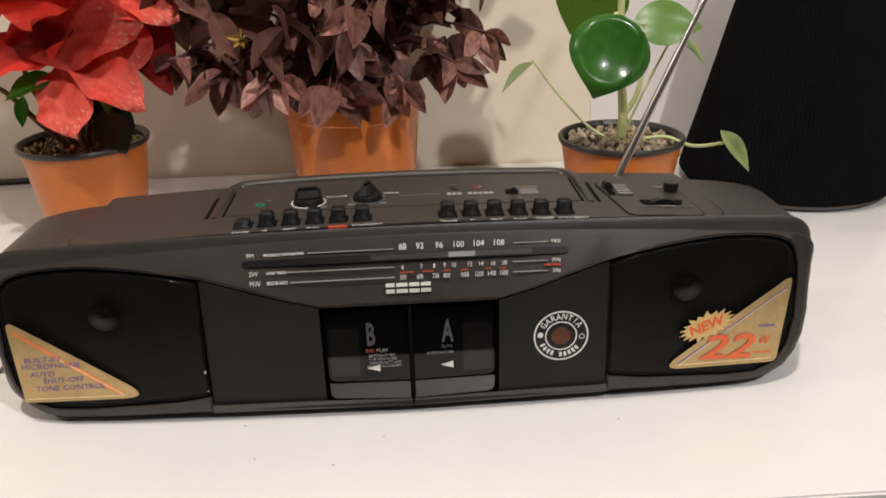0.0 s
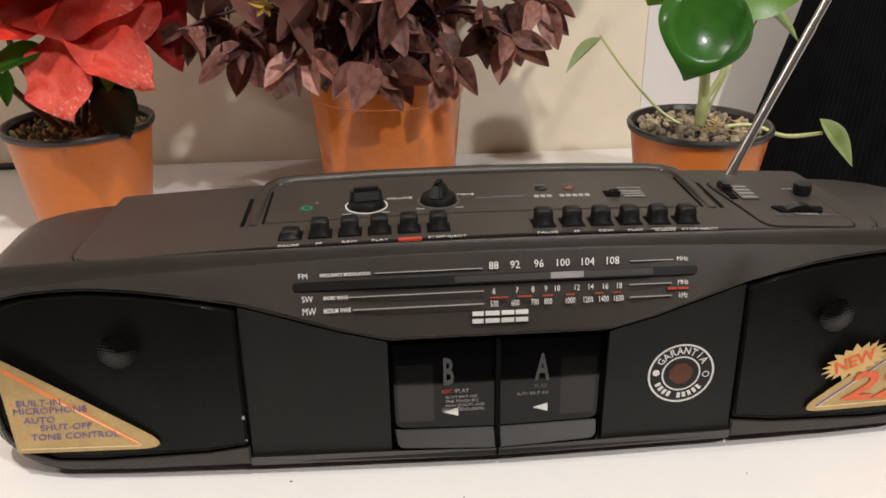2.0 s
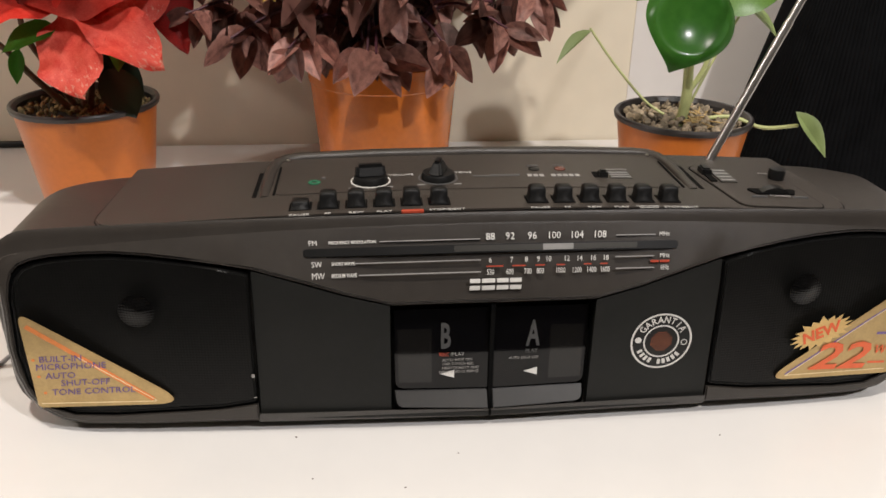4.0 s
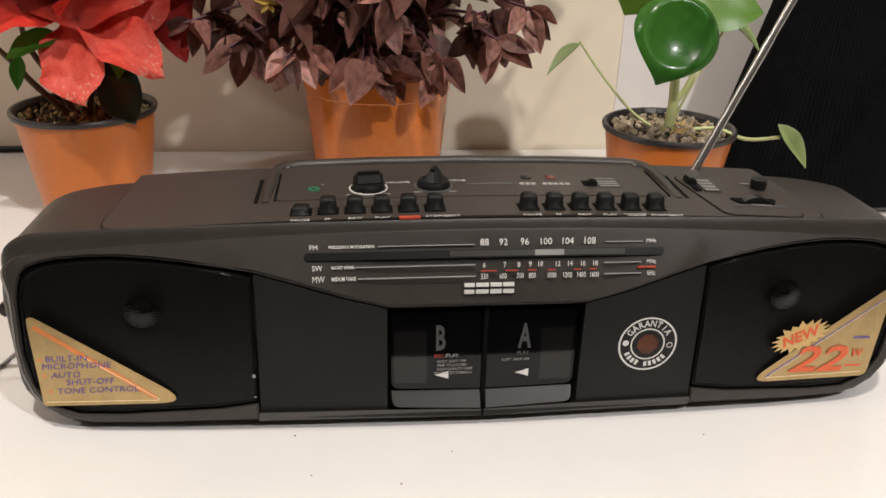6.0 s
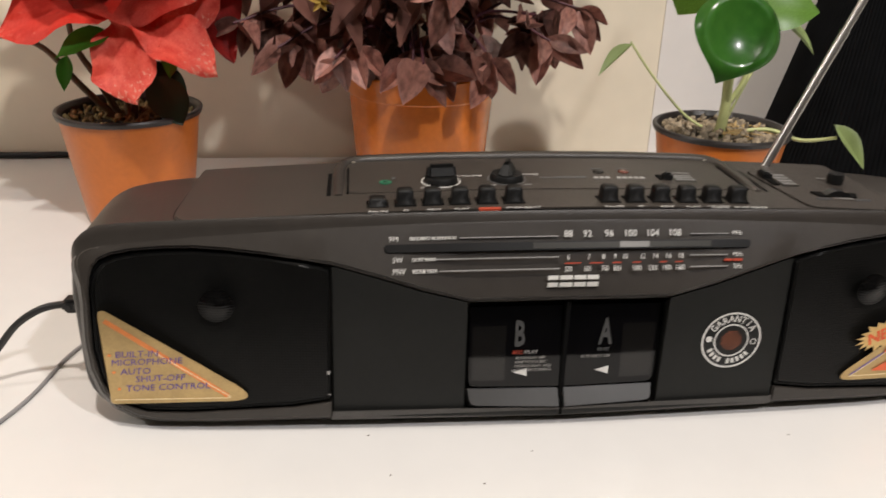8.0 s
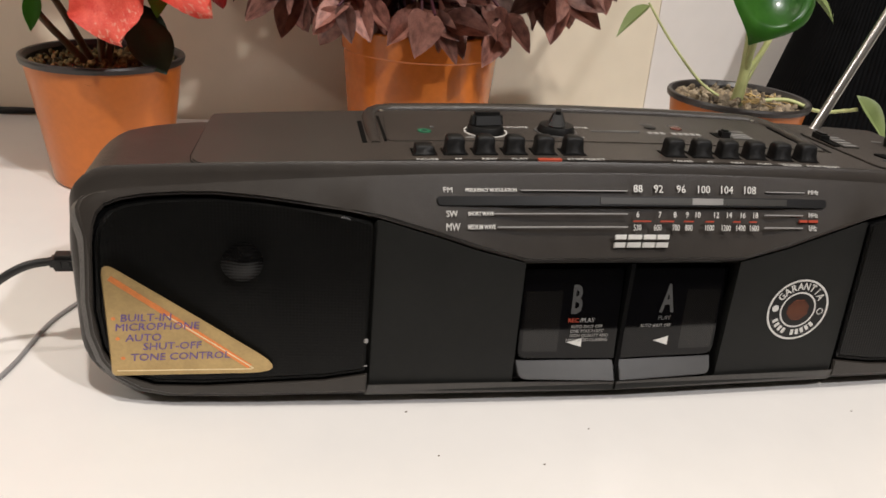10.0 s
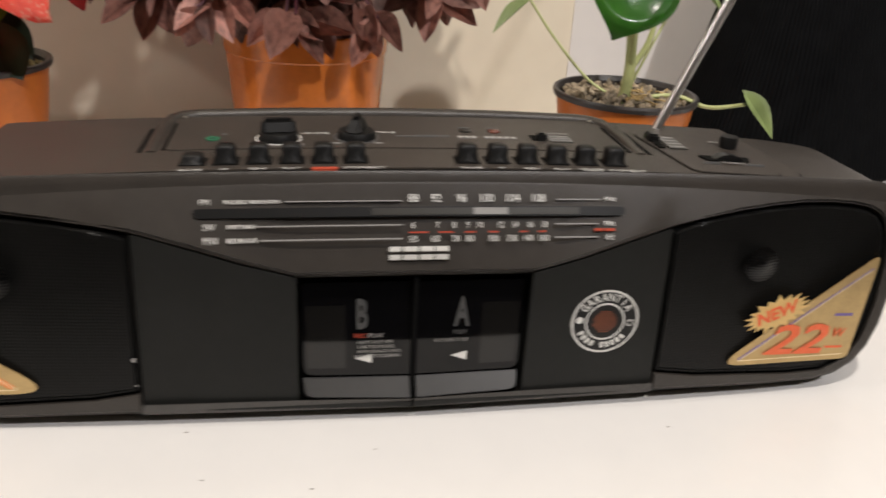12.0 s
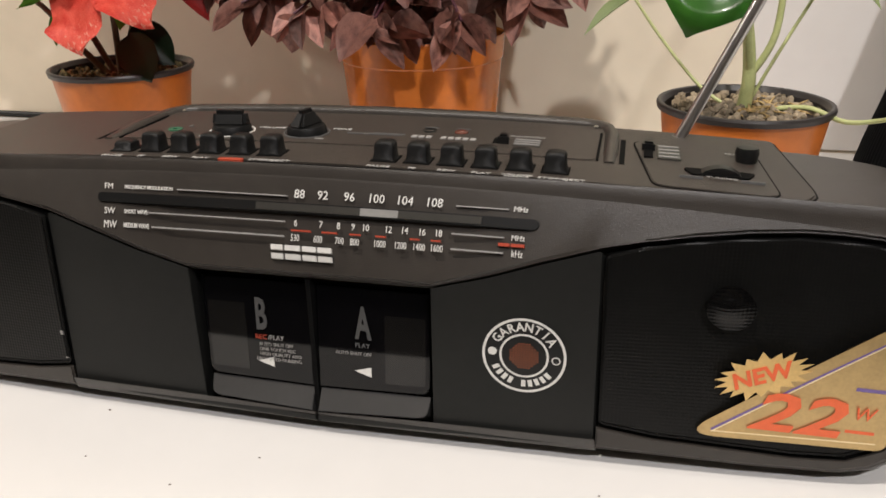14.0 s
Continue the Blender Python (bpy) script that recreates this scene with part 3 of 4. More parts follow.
for side in (-1, 1):
    disc_front(SX + side * 0.0134, SZ + side * -0.001, 0 if side < 0 else 0.0014, 0.0019, WHITE_INK, 0.00145, "seal_dot", seal, 16)
word = "GARANTIA"
for k, ch in enumerate(word):
    a = radians(146 - 112 * k / (len(word) - 1))
    print_front(ch, 0.0058, SX + 0.0135 * math.cos(a), SZ + 0.0135 * math.sin(a), WHITE_INK, 0.85, out=0.00145, name="seal_letter", parent=seal, turn=a - math.pi / 2, bold=0.0001)
for k in range(11):
    if k in (4, 10):
        continue
    a = radians(208 + 124 * k / 10)
    c, s = math.cos(a), math.sin(a)
    mid = (SX + 0.0133 * c, SZ + 0.0133 * s)
    w, h = 0.0009, 0.0016
    quad = [(mid[0] + u * w * -s + v * h * c, mid[1] + u * w * c + v * h * s) for u, v in ((-1, -1), (1, -1), (1, 1), (-1, 1))]
    part("seal_mark", on_front(plate(quad, 0.0010, 0.00145, 0, slices=0)), WHITE_INK, seal, smooth=False)

# gold corner stickers on the grilles
def sticker(points, radii, label):
    return part("gold_sticker", on_front(plate(rounded(points, radii, 6), 0.0020, 0.0031, 0.0002)), GOLD, radio, label)


def stripe(a, b, width, ink, parent, out=0.00325, name="sticker_line"):
    a, b = Vector(a), Vector(b)
    n = Vector((-(b - a).y, (b - a).x)).normalized() * width / 2
    return part(name, on_front(plate([tuple(a + n), tuple(b + n), tuple(b - n), tuple(a - n)], 0.0025, out, 0)), ink, parent, smooth=False)


left = sticker([(-0.2452, 0.0950), (-0.1665, 0.0340), (-0.2448, 0.0352)], [0.0035, 0.006, 0.0025], "gold foil triangle with violet lettering")
stripe((-0.2425, 0.0862), (-0.1850, 0.0376), 0.0026, GOLD_LINE, left)
stripe((-0.2200, 0.0662), (-0.1835, 0.0368), 0.0006, PALE_LINE, left, 0.0034)
stripe((-0.2430, 0.0378), (-0.1840, 0.0364), 0.0006, PALE_LINE, left, 0.0034)
for txt, x, z in (("BUILT-IN", -0.2400, 0.0655), ("MICROPHONE", -0.2425, 0.0607), ("AUTO", -0.2385, 0.0550), ("SHUT-OFF", -0.2315, 0.0502), ("TONE CONTROL", -0.2370, 0.0445)):
    print_front(txt, 0.0054, x, z, PURPLE_INK, 1.02, 0.12, "LEFT", 0.0033, parent=left)
for x, z in ((-0.2425, 0.0655), (-0.2415, 0.0550), (-0.2400, 0.0445)):
    disc_front(x, z, 0, 0.0009, GOLD_LINE, 0.0033, "sticker_dot", left, 10)

right = sticker([(0.2420, 0.1000), (0.2390, 0.0360), (0.1620, 0.0335)], [0.003, 0.005, 0.005], "gold foil triangle with orange numerals")
stripe((0.1740, 0.0372), (0.2395, 0.0905), 0.0012, PURPLE_INK, right)
stripe((0.1740, 0.0362), (0.2390, 0.0896), 0.0005, PALE_LINE, right, 0.0034)
stripe((0.1740, 0.0366), (0.2350, 0.0390), 0.0006, PALE_LINE, right, 0.0034)
print_front("22", 0.0250, 0.2045, 0.0478, ORANGE_INK, 1.38, 0.25, "CENTER", 0.0037, parent=right, bold=0.0005)
print_front("W", 0.0085, 0.2290, 0.0520, ORANGE_INK, 0.85, 0.25, "CENTER", 0.0037, parent=right)
bar_front(0.2245, 0.2350, 0.0635, 0.0016, PURPLE_INK, 0.0033, "violet_bar", right)
bar_front(0.2235, 0.2340, 0.0437, 0.0014, ORANGE_INK, 0.0033, "orange_bar", right)
star = []
for k in range(36):
    a = 2 * math.pi * k / 36
    r = 1.0 if k % 2 == 0 else 0.74
    u, v = 0.0190 * r * math.cos(a), 0.0092 * r * math.sin(a) * (1.15 if k % 4 == 0 else 1)
    turn = radians(24)
    star.append((0.1905 + u * math.cos(turn) - v * math.sin(turn), 0.0650 + u * math.sin(turn) + v * math.cos(turn)))
burst = part("starburst_sticker", on_front(plate(star, 0.0028, 0.0034, 0, slices=0.01)), BURST, right, "pale yellow starburst", smooth=False)
print_front("NEW", 0.0098, 0.1900, 0.0645, ORANGE_INK, 1.0, 0.15, "CENTER", 0.0036, parent=right, turn=radians(24), bold=0.0003)

# ---- the radio's top ----
panel = rounded([(-0.2120, 0.4622), (0.2080, 0.4622), (0.2000, 0.5600), (-0.2080, 0.5600)], [0.017, 0.017, 0.004, 0.004])
deck = part("top_panel", on_deck(plate([(x, y + 0.16 * x * x * (1 if y < 0.5 else 0)) for x, y in panel], -0.003, 0.0012, 0.0008)), DECK, radio, "brown-black top panel with the keys")
seam = rounded([(-0.2126, 0.4614), (0.2088, 0.4614), (0.2006, 0.5606), (-0.2080, 0.5606)], [0.0175, 0.0175, 0.004, 0.004])
part("panel_gap", on_deck(plate([(x, y + 0.16 * x * x * (1 if y < 0.5 else 0)) for x, y in seam], -0.003, 0.0004, 0)), GAP, radio)
well = rounded([(-0.1180, 0.4980), (0.1180, 0.4980), (0.1150, 0.5520), (-0.1150, 0.5520)], 0.005)
control = part("control_plate", on_deck(plate(well, 0, 0.0017, 0.0004)), DECK, radio, "brown-black control plate framed by the folded handle")


def print_deck(txt, size, x, y, ink=DIM_INK, stretch=0.95, out=0.0019, parent=None, align="CENTER"):
    bm = lettering_mesh(txt, size, stretch, align=align)
    bmesh.ops.translate(bm, verts=bm.verts, vec=(x, y, out))
    return part("lettering", on_deck(bm), ink, parent or radio, smooth=False)


def bar_deck(x0, x1, y0, y1, ink, out=0.0021, name="printed_line", low=0.0005, bevel=0.0):
    return part(name, on_deck(plate([(x0, y0), (x1, y0), (x1, y1), (x0, y1)], low, out, bevel)), ink, radio, smooth=False)


# folded carrying handle: a bar with two arms bent forward
def handle():
    bm = bmesh.new()
    path = [(-0.1235, 0.497), (-0.1238, 0.520), (-0.1235, 0.545), (-0.1215, 0.556), (-0.1165, 0.5625), (-0.108, 0.5650), (-0.06, 0.5665), (0, 0.567)]
    path = path + [(-x, y) for x, y in path[-2::-1]]
    rings = []
    for i, (x, y) in enumerate(path):
        a, b = Vector(path[max(0, i - 1)]), Vector(path[min(len(path) - 1, i + 1)])
        n = Vector((-(b - a).y, (b - a).x)).normalized()
        z0 = deck_z(x) - 0.002
        rise = 0.0040 if i in (0, len(path) - 1) else 0.0055
        w = 0.0034
        cross = [(-w, 0.0), (-w, rise - 0.002), (-w * 0.5, rise), (w * 0.5, rise), (w, rise - 0.002), (w, 0.0)]
        rings.append([bm.verts.new((x + n.x * u, y + n.y * u, z0 + h)) for u, h in cross])
    for a, b in zip(rings, rings[1:]):
        for k in range(6):
            bm.faces.new((a[k], a[(k + 1) % 6], b[(k + 1) % 6], b[k]))
    bm.faces.new(rings[0])
    bm.faces.new(rings[-1])
    return bm


grip = part("carrying_handle", handle(), SHELL, radio, "folded charcoal carrying handle")
for side in (-1, 1):
    bar_deck(side * 0.1290 - 0.0012, side * 0.1290 + 0.0012, 0.497, 0.537, GAP, 0.0014, "handle_slot")
    bar_deck(side * 0.1183 - 0.0006, side * 0.1183 + 0.0006, 0.499, 0.545, GAP, 0.0019, "handle_slot")
    rivet = lathe([(0.0013, 0), (0.0013, 0.0005), (0.0006, 0.0009)], 12, (side * 0.1150, 0.5570, deck_z(0.1165) + 0.0016))
    part("rivet", rivet, STEEL, grip)

# two rows of six piano keys
key_side = [(0.0062, 0.0), (0.0058, 0.0010), (0.0052, 0.0026), (0.0049, 0.0060), (0.0049, 0.0088), (0.0046, 0.0101), (0.0038, 0.0110), (0.0018, 0.0114)]
key_profile = [(-u, h) for u, h in key_side] + key_side[::-1]


def key(x, y, high):
    bm = bmesh.new()
    rings = []
    for dy, k in ((-0.0047, 0.84), (-0.0044, 0.93), (-0.0036, 1.0), (0.0, 1.0), (0.0033, 0.98), (0.0043, 0.86)):
        rings.append([bm.verts.new((x + u * (0.92 if k > 0.95 else 0.87), y + dy + (0.0014 if h > 0.005 and dy < 0 else 0), deck_z(x) + 0.0008 + h * high * k)) for u, h in key_profile])
    for a, b in zip(rings, rings[1:]):
        for k in range(len(a)):
            bm.faces.new((a[k], a[(k + 1) % len(a)], b[(k + 1) % len(a)], b[k]))
    bm.faces.new(rings[0])
    bm.faces.new(rings[-1])
    return bm


for start, words in ((-0.1020, ("PAUSE", "FF", "REW", "PLAY", "", "STOP/EJECT")), (0.0270, ("PAUSE", "FF", "REW", "PLAY", "HIGH SPEED\nDUBBING", "STOP/EJECT"))):
    for k, txt in enumerate(words):
        x = start + 0.0150 * k
        bar_deck(x - 0.0060, x + 0.0060, 0.4747, 0.4857, GAP, 0.0016, "key_slot")
        part("piano_key", key(x, 0.4799, 0.42 if start < 0 and k == 0 else 0.8), KEY, radio, "black push key")
        tx = x + (0.0035 if k == 5 else 0)
        if txt:
            print_deck(txt, 0.0034 if "\n" not in txt else 0.0022, tx, 0.4678, KEY_INK, 1.1, 0.0016)
        else:
            patch = rounded([(x - 0.0060, 0.4665), (x + 0.0060, 0.4665), (x + 0.0060, 0.4693), (x - 0.0060, 0.4693)], 0.001)
            part("red_key_label", on_deck(plate(patch, 0.0005, 0.0016, 0)), RED_INK, radio, smooth=False)

# volume and tone knobs
def ring_deck(x, y, r0, r1, ink, out=0.0021):
    bm = lathe([(r0, 0), (r0, out), (r1, out), (r1, 0)], 40, (x, y, deck_z(x)))
    return part("knob_ring", bm, ink, radio, smooth=False)


for x, y, ink in ((-0.0640, 0.5140, WHITE_INK), (-0.0245, 0.5160, FAINT_INK)):
    ring_deck(x, y, 0.0109, 0.0116, ink)
    knob = part("rotary_knob", lathe([(0.0100, 0.001), (0.0098, 0.004), (0.0090, 0.0056), (0.002, 0.0058)], 32, (x, y, deck_z(x))), KEY, radio, "round black knob with a raised grip")
    ang = radians(8) if ink is WHITE_INK else radians(72)
    fin = box(-0.0088, 0.0088, -0.0042, 0.0042, 0.0045, 0.0125 if ink is WHITE_INK else 0.0135, 0.0018)
    for v in fin.verts:
        if v.co.z > 0.009:
            v.co.y *= 0.55
            v.co.x *= 0.95 if ink is WHITE_INK else 0.5
    bmesh.ops.rotate(fin, verts=fin.verts, cent=(0, 0, 0), matrix=Matrix.Rotation(ang, 3, "Z"))
    bmesh.ops.translate(fin, verts=fin.verts, vec=(x, y, deck_z(x)))
    part("knob_grip", fin, KEY, knob)
    for side in (-1, 1):
        bar_deck(x + side * 0.0105 - 0.0022, x + side * 0.0105 + 0.0022, y - 0.0112, y - 0.0106, DIM_INK)
print_deck("VOLUME", 0.0036, -0.0460, 0.5225, KEY_INK, 1.05)
print_deck("TONE", 0.0036, -0.0090, 0.5240, KEY_INK, 1.05)
# socket mark, model line as bars, lamps, function switch
part("socket_ring", lathe([(0.0016, 0), (0.0016, 0.0022), (0.0036, 0.0022), (0.0036, 0)], 24, (-0.0965, 0.5150, deck_z(0.0965))), GREEN_INK, radio, "green headphone socket ring", smooth=False)
bar_deck(-0.0925, -0.0905, 0.5215, 0.5235, FAINT_INK, name="socket_mark")
bar_deck(-0.0040, 0.0240, 0.5172, 0.5182, FAINT_INK)
bar_deck(0.0070, 0.0250, 0.5190, 0.5196, FAINT_INK)
for k in range(9):
    if k != 3:
        bar_deck(0.0290 + 0.0036 * k, 0.0316 + 0.0036 * k, 0.5155, 0.5190, DIM_INK, name="model_mark")
for x, m in ((0.0350, BLACK), (0.0510, LED_RED)):
    part("indicator_lamp", lathe([(0.0036, 0), (0.0034, 0.0022), (0.0018, 0.0029)], 20, (x, 0.5290, deck_z(x))), m, radio, "small dull indicator lamp")
    bar_deck(x - 0.0035, x + 0.0035, 0.5345, 0.5352, FAINT_INK)
print_deck("FUNCTION", 0.0030, 0.0840, 0.5275, DIM_INK, 1.1)
bar_deck(0.0690, 0.0760, 0.5140, 0.5230, GAP, 0.0021, "switch_slot")
part("slide_switch", on_deck(plate([(0.0715, 0.5135), (0.0768, 0.5135), (0.0762, 0.5190), (0.0720, 0.5190)], 0.001, 0.0060, 0.0010)), BLACK, radio, "black slide switch")
bar_deck(0.0785, 0.0915, 0.5120, 0.5240, SCALE_GREY, 0.0020, "switch_legend")
for k in range(3):
    bar_deck(0.0790, 0.0910, 0.5137 + 0.0037 * k, 0.5144 + 0.0037 * k, DIM_INK, 0.0024)

# tuning module at the end of the top
module = rounded([(0.1325, 0.5385), (0.1885, 0.5345), (0.1925, 0.4690), (0.1420, 0.4700)], 0.008)
part("module_gap", on_deck(plate(module, 0, 0.0015, 0)), GAP, radio)
inner = [(0.164 + (x - 0.164) * 0.974, 0.503 + (y - 0.503) * 0.98) for x, y in module]
part("tuning_module", on_deck(plate(inner, 0, 0.0019, 0.0003)), DECK, radio, "brown-black tuning panel")
bar_deck(0.1385, 0.1425, 0.5080, 0.5270, GAP, 0.0027, "switch_slot")
part("band_switch", on_deck(plate([(0.1375, 0.5200), (0.1435, 0.5200), (0.1428, 0.5290), (0.1380, 0.5290)], 0.001, 0.0060, 0.0010)), BLACK, radio, "black band switch")
bar_deck(0.1445, 0.1545, 0.5070, 0.5290, SCALE_GREY, 0.0027, "switch_legend")
for k in range(4):
    bar_deck(0.1450, 0.1540, 0.5090 + 0.0055 * k, 0.5102 + 0.0055 * k, DIM_INK, 0.0030)
part("fine_knob", lathe([(0.0046, 0.002), (0.0052, 0.0060), (0.0046, 0.0085), (0.002, 0.0086)], 20, (0.1830, 0.5165, deck_z(0.183))), BLACK, radio, "small black fine tuning knob")
print_deck("FINE", 0.0028, 0.1770, 0.5225, DIM_INK, 1.1, 0.0029)
wheel_slot = rounded([(0.1545, 0.4965), (0.1850, 0.4965), (0.1810, 0.4880), (0.1580, 0.4880)], 0.002)
part("wheel_slot", on_deck(plate(wheel_slot, 0.001, 0.0027, 0)), GAP, radio)
bm = bmesh.new()
bmesh.ops.create_cone(bm, cap_ends=True, segments=40, radius1=0.0130, radius2=0.0130, depth=0.007)
for v in bm.verts:
    x, y, z = v.co
    v.co = Vector((0.1697 + x, 0.4925 + z * 0.8, deck_z(0.17) - 0.0075 + y))
part("tuning_wheel", bm, BLACK, radio, "ridged tuning wheel edge")
print_deck("TUNING", 0.0030, 0.1700, 0.4842, DIM_INK, 1.1, 0.0029)
bar_deck(0.1530, 0.1625, 0.4838, 0.4844, FAINT_INK, 0.0029)
bar_deck(0.1775, 0.1870, 0.4838, 0.4844, FAINT_INK, 0.0029)

# telescopic aerial, drawn out in sections
foot = Vector((0.1540, 0.5530, 0.1290))
way = (Vector((0.2095, 0.5620, 0.2500)) - foot).normalized()
aerial = part("aerial", tube([foot, foot + way * 0.10], 0.0028, 14), CHROME, radio, "chrome telescopic aerial")
part("aerial_section", tube([foot + way * 0.10, foot + way * 0.24], 0.0024, 14), CHROME, aerial)
part("aerial_section", tube([foot + way * 0.24, foot + way * 0.40], 0.0020, 14), CHROME, aerial)
part("aerial_joint", tube([foot - way * 0.006, foot + way * 0.004], 0.0036, 14), STEEL, aerial)

# tiny printed marks at the grille's corner
for z, h in ((0.0500, 0.0022), (0.0360, 0.0006)):
    bar_front(-0.1318, -0.1304, z, h, DIM_INK, 0.0030, "printed_mark")

# ---- the mains lead ----
lead = root("power_cable", (-0.285, 0.505, 0.0), "black power cable plugged into the side of the radio", "cable")
plug = part("plug", box(-0.2835, -0.2520, 0.4965, 0.5075, 0.0640, 0.0725, 0.0022), CABLE, lead, "flat moulded black plug")
for k in range(3):
    part("plug_rib", box(-0.2790 + 0.0042 * k, -0.2768 + 0.0042 * k, 0.4960, 0.5080, 0.0660, 0.0705, 0.0006), CABLE, plug)
part("lead", tube([(-0.282, 0.502, 0.0683), (-0.296, 0.502, 0.0655), (-0.312, 0.503, 0.055), (-0.328, 0.504, 0.036), (-0.345, 0.500, 0.0175), (-0.366, 0.490, TOP + 0.0022), (-0.42, 0.46, TOP + 0.0022), (-0.52, 0.40, TOP + 0.0022)], 0.0022), CABLE, lead)
thin = root("thin_cord", (-0.31, 0.54, 0.0), "thin grey cord lying on the table beside the radio", "cord")
part("cord", tube([(-0.268, 0.600, TOP + 0.0012), (-0.291, 0.556, TOP + 0.0012), (-0.300, 0.530, TOP + 0.0012), (-0.306, 0.490, TOP + 0.0012), (-0.318, 0.455, TOP + 0.0012), (-0.345, 0.40, TOP + 0.0012), (-0.36, 0.350, TOP + 0.0012)], 0.0013), CORD, thin)
back = root("wall_cable", (-0.55, 0.995, 0.0), "black cable lying along the foot of the wall", "cable")
part("lead", tube([(-1.0, 0.97, TOP + 0.0034), (-0.7, 0.980, TOP + 0.0034), (-0.50, 0.977, TOP + 0.0036), (-0.40, 0.983, TOP + 0.0034), (-0.33, 0.986, TOP + 0.0034)], 0.0035), CABLE, back)

# ---- leaves ----
def leaf_mesh(name, material, widest=0.4, blunt=0.8, fold=0.18, droop=0.25, cup=0.0, wave=0.0, nu=8, nv=4, point=1.5, dimple=0.0, roll=0.0):
    """A leaf one unit long along x and one wide along y: widest at that share of its length, folded along the midrib, drooping, cupped or wavy."""
    bm = bmesh.new()
    rows = []
    for i in range(nu + 1):
        u = i / nu
        w = 0.5 * math.sin(math.pi / 2 * min(1.0, u / widest)) ** blunt if u < widest else 0.5 * (1 - ((u - widest) / (1 - widest)) ** point)
        w = max(w, 0.008)
        row = []
        for j in range(nv + 1):
            s = 2 * j / nv - 1
            y = w * s
            z = fold * abs(y) - droop * u * u + wave * math.sin(u * 13 + s) * abs(s) ** 2 + cup * ((u - 0.5) ** 2 * 2 + y * y * 2) - dimple * math.exp(-((u - 0.33) ** 2 + y * y) / 0.02) - roll * max(0.0, math.hypot(u - 0.46, y) - 0.34) ** 2
            row.append(bm.verts.new((u, y, z)))
        rows.append(row)
    for a, b in zip(rows, rows[1:]):
        for j in range(nv):
            bm.faces.new((a[j], a[j + 1], b[j + 1], b[j]))
    # the midrib stands out a little, and the blade has a thickness
    made = bmesh.ops.solidify(bm, geom=bm.faces[:], thickness=0.012)
    return as_mesh(name, bm, material)


def place(mesh, name, base, tip, width, up, parent, label=""):
    """A leaf object on a shared mesh, from its base to its tip."""
    base, tip, up = Vector(base), Vector(tip), Vector(up)
    x = tip - base
    y = up.cross(x).normalized() * width
    z = x.cross(y).normalized() * x.length
    m = Matrix((x, y, z)).transposed().to_4x4()
    m.translation = base
    ob = new(name, mesh)
    under(ob, parent)
    ob.matrix_basis = m
    return tagged(ob, label)


def pot(parent, centre, r_top, r_low, high, wall, rim, rim_label):
    c = (centre[0], centre[1], 0)
    band = 0.0045
    part("pot", lathe([(r_low * 0.55, TOP + 0.0004), (r_low - 0.002, TOP + 0.0004), (r_low, TOP + 0.003), (r_top - 0.0040, high - 0.020), (r_top - 0.0020, high - band - 0.0010), (r_top - 0.0034, high - band - 0.0010), (r_top - 0.0055, high - 0.021), (r_low - 0.004, TOP + 0.004)], 64, c, False), wall, parent, "orange plastic flowerpot")
    part("pot_rim", lathe([(r_top - 0.0026, high - band - 0.0006), (r_top + 0.0004, high - band - 0.0008), (r_top + 0.0012, high - 0.002), (r_top + 0.0006, high - 0.0005), (r_top - 0.0008, high), (r_top - 0.0024, high - 0.0006), (r_top - 0.0048, high - 0.004), (r_top - 0.0070, high - 0.020)], 64, c, False), rim, parent, rim_label)


def earth(parent, centre, r, z, material, label):
    bm = bmesh.new()
    bmesh.ops.create_circle(bm, cap_ends=True, segments=40, radius=r)
    bmesh.ops.triangulate(bm, faces=bm.faces[:])
    bmesh.ops.subdivide_edges(bm, edges=bm.edges[:], cuts=3, use_grid_fill=True)
    for v in bm.verts:
        n = noise.noise(Vector((v.co.x * 60, v.co.y * 60, centre[0])))
        v.co = Vector((centre[0] + v.co.x, centre[1] + v.co.y, z + 0.004 * n))
    return part("soil", bm, material, parent, label)


def crumbs(parent, name, centre, r, z, count, sizes, material, label):
    """Loose bits on the earth, joined, each a squashed lump."""
    rng = random.Random(len(name) + count)
    bm = bmesh.new()
    for _ in range(count):
        a, d = rng.uniform(0, 2 * math.pi), r * math.sqrt(rng.random())
        s = rng.uniform(*sizes)
        spot = Vector((centre[0] + d * math.cos(a), centre[1] + d * math.sin(a), z + s * 0.3 + rng.uniform(0, 0.002)))
        m = Matrix.LocRotScale(spot, Euler([rng.uniform(0, 6) for _ in range(3)]), (s, s * rng.uniform(0.5, 0.9), s * rng.uniform(0.35, 0.7)))
        bmesh.ops.create_icosphere(bm, subdivisions=1, radius=0.5, matrix=m)
    ob = part(name, bm, material, parent, label, smooth=False)
    return tagged(ob, kind="stuff")


def island_tint(material, low, high):
    """Vary the tone of each loose bit."""
    t = material.node_tree
    b = t.nodes["Principled BSDF"]
    src = b.inputs["Base Color"].links[0].from_socket
    geo, rng, hsv = t.nodes.new("ShaderNodeNewGeometry"), t.nodes.new("ShaderNodeMapRange"), t.nodes.new("ShaderNodeHueSaturation")
    rng.inputs[3].default_value, rng.inputs[4].default_value = low, high
    t.links.new(geo.outputs["Random Per Island"], rng.inputs[0])
    t.links.new(rng.outputs[0], hsv.inputs["Value"])
    t.links.new(src, hsv.inputs["Color"])
    t.links.new(hsv.outputs[0], b.inputs["Base Color"])


island_tint(GRAVEL, 0.35, 1.5)
island_tint(CHIPS, 0.3, 2.2)

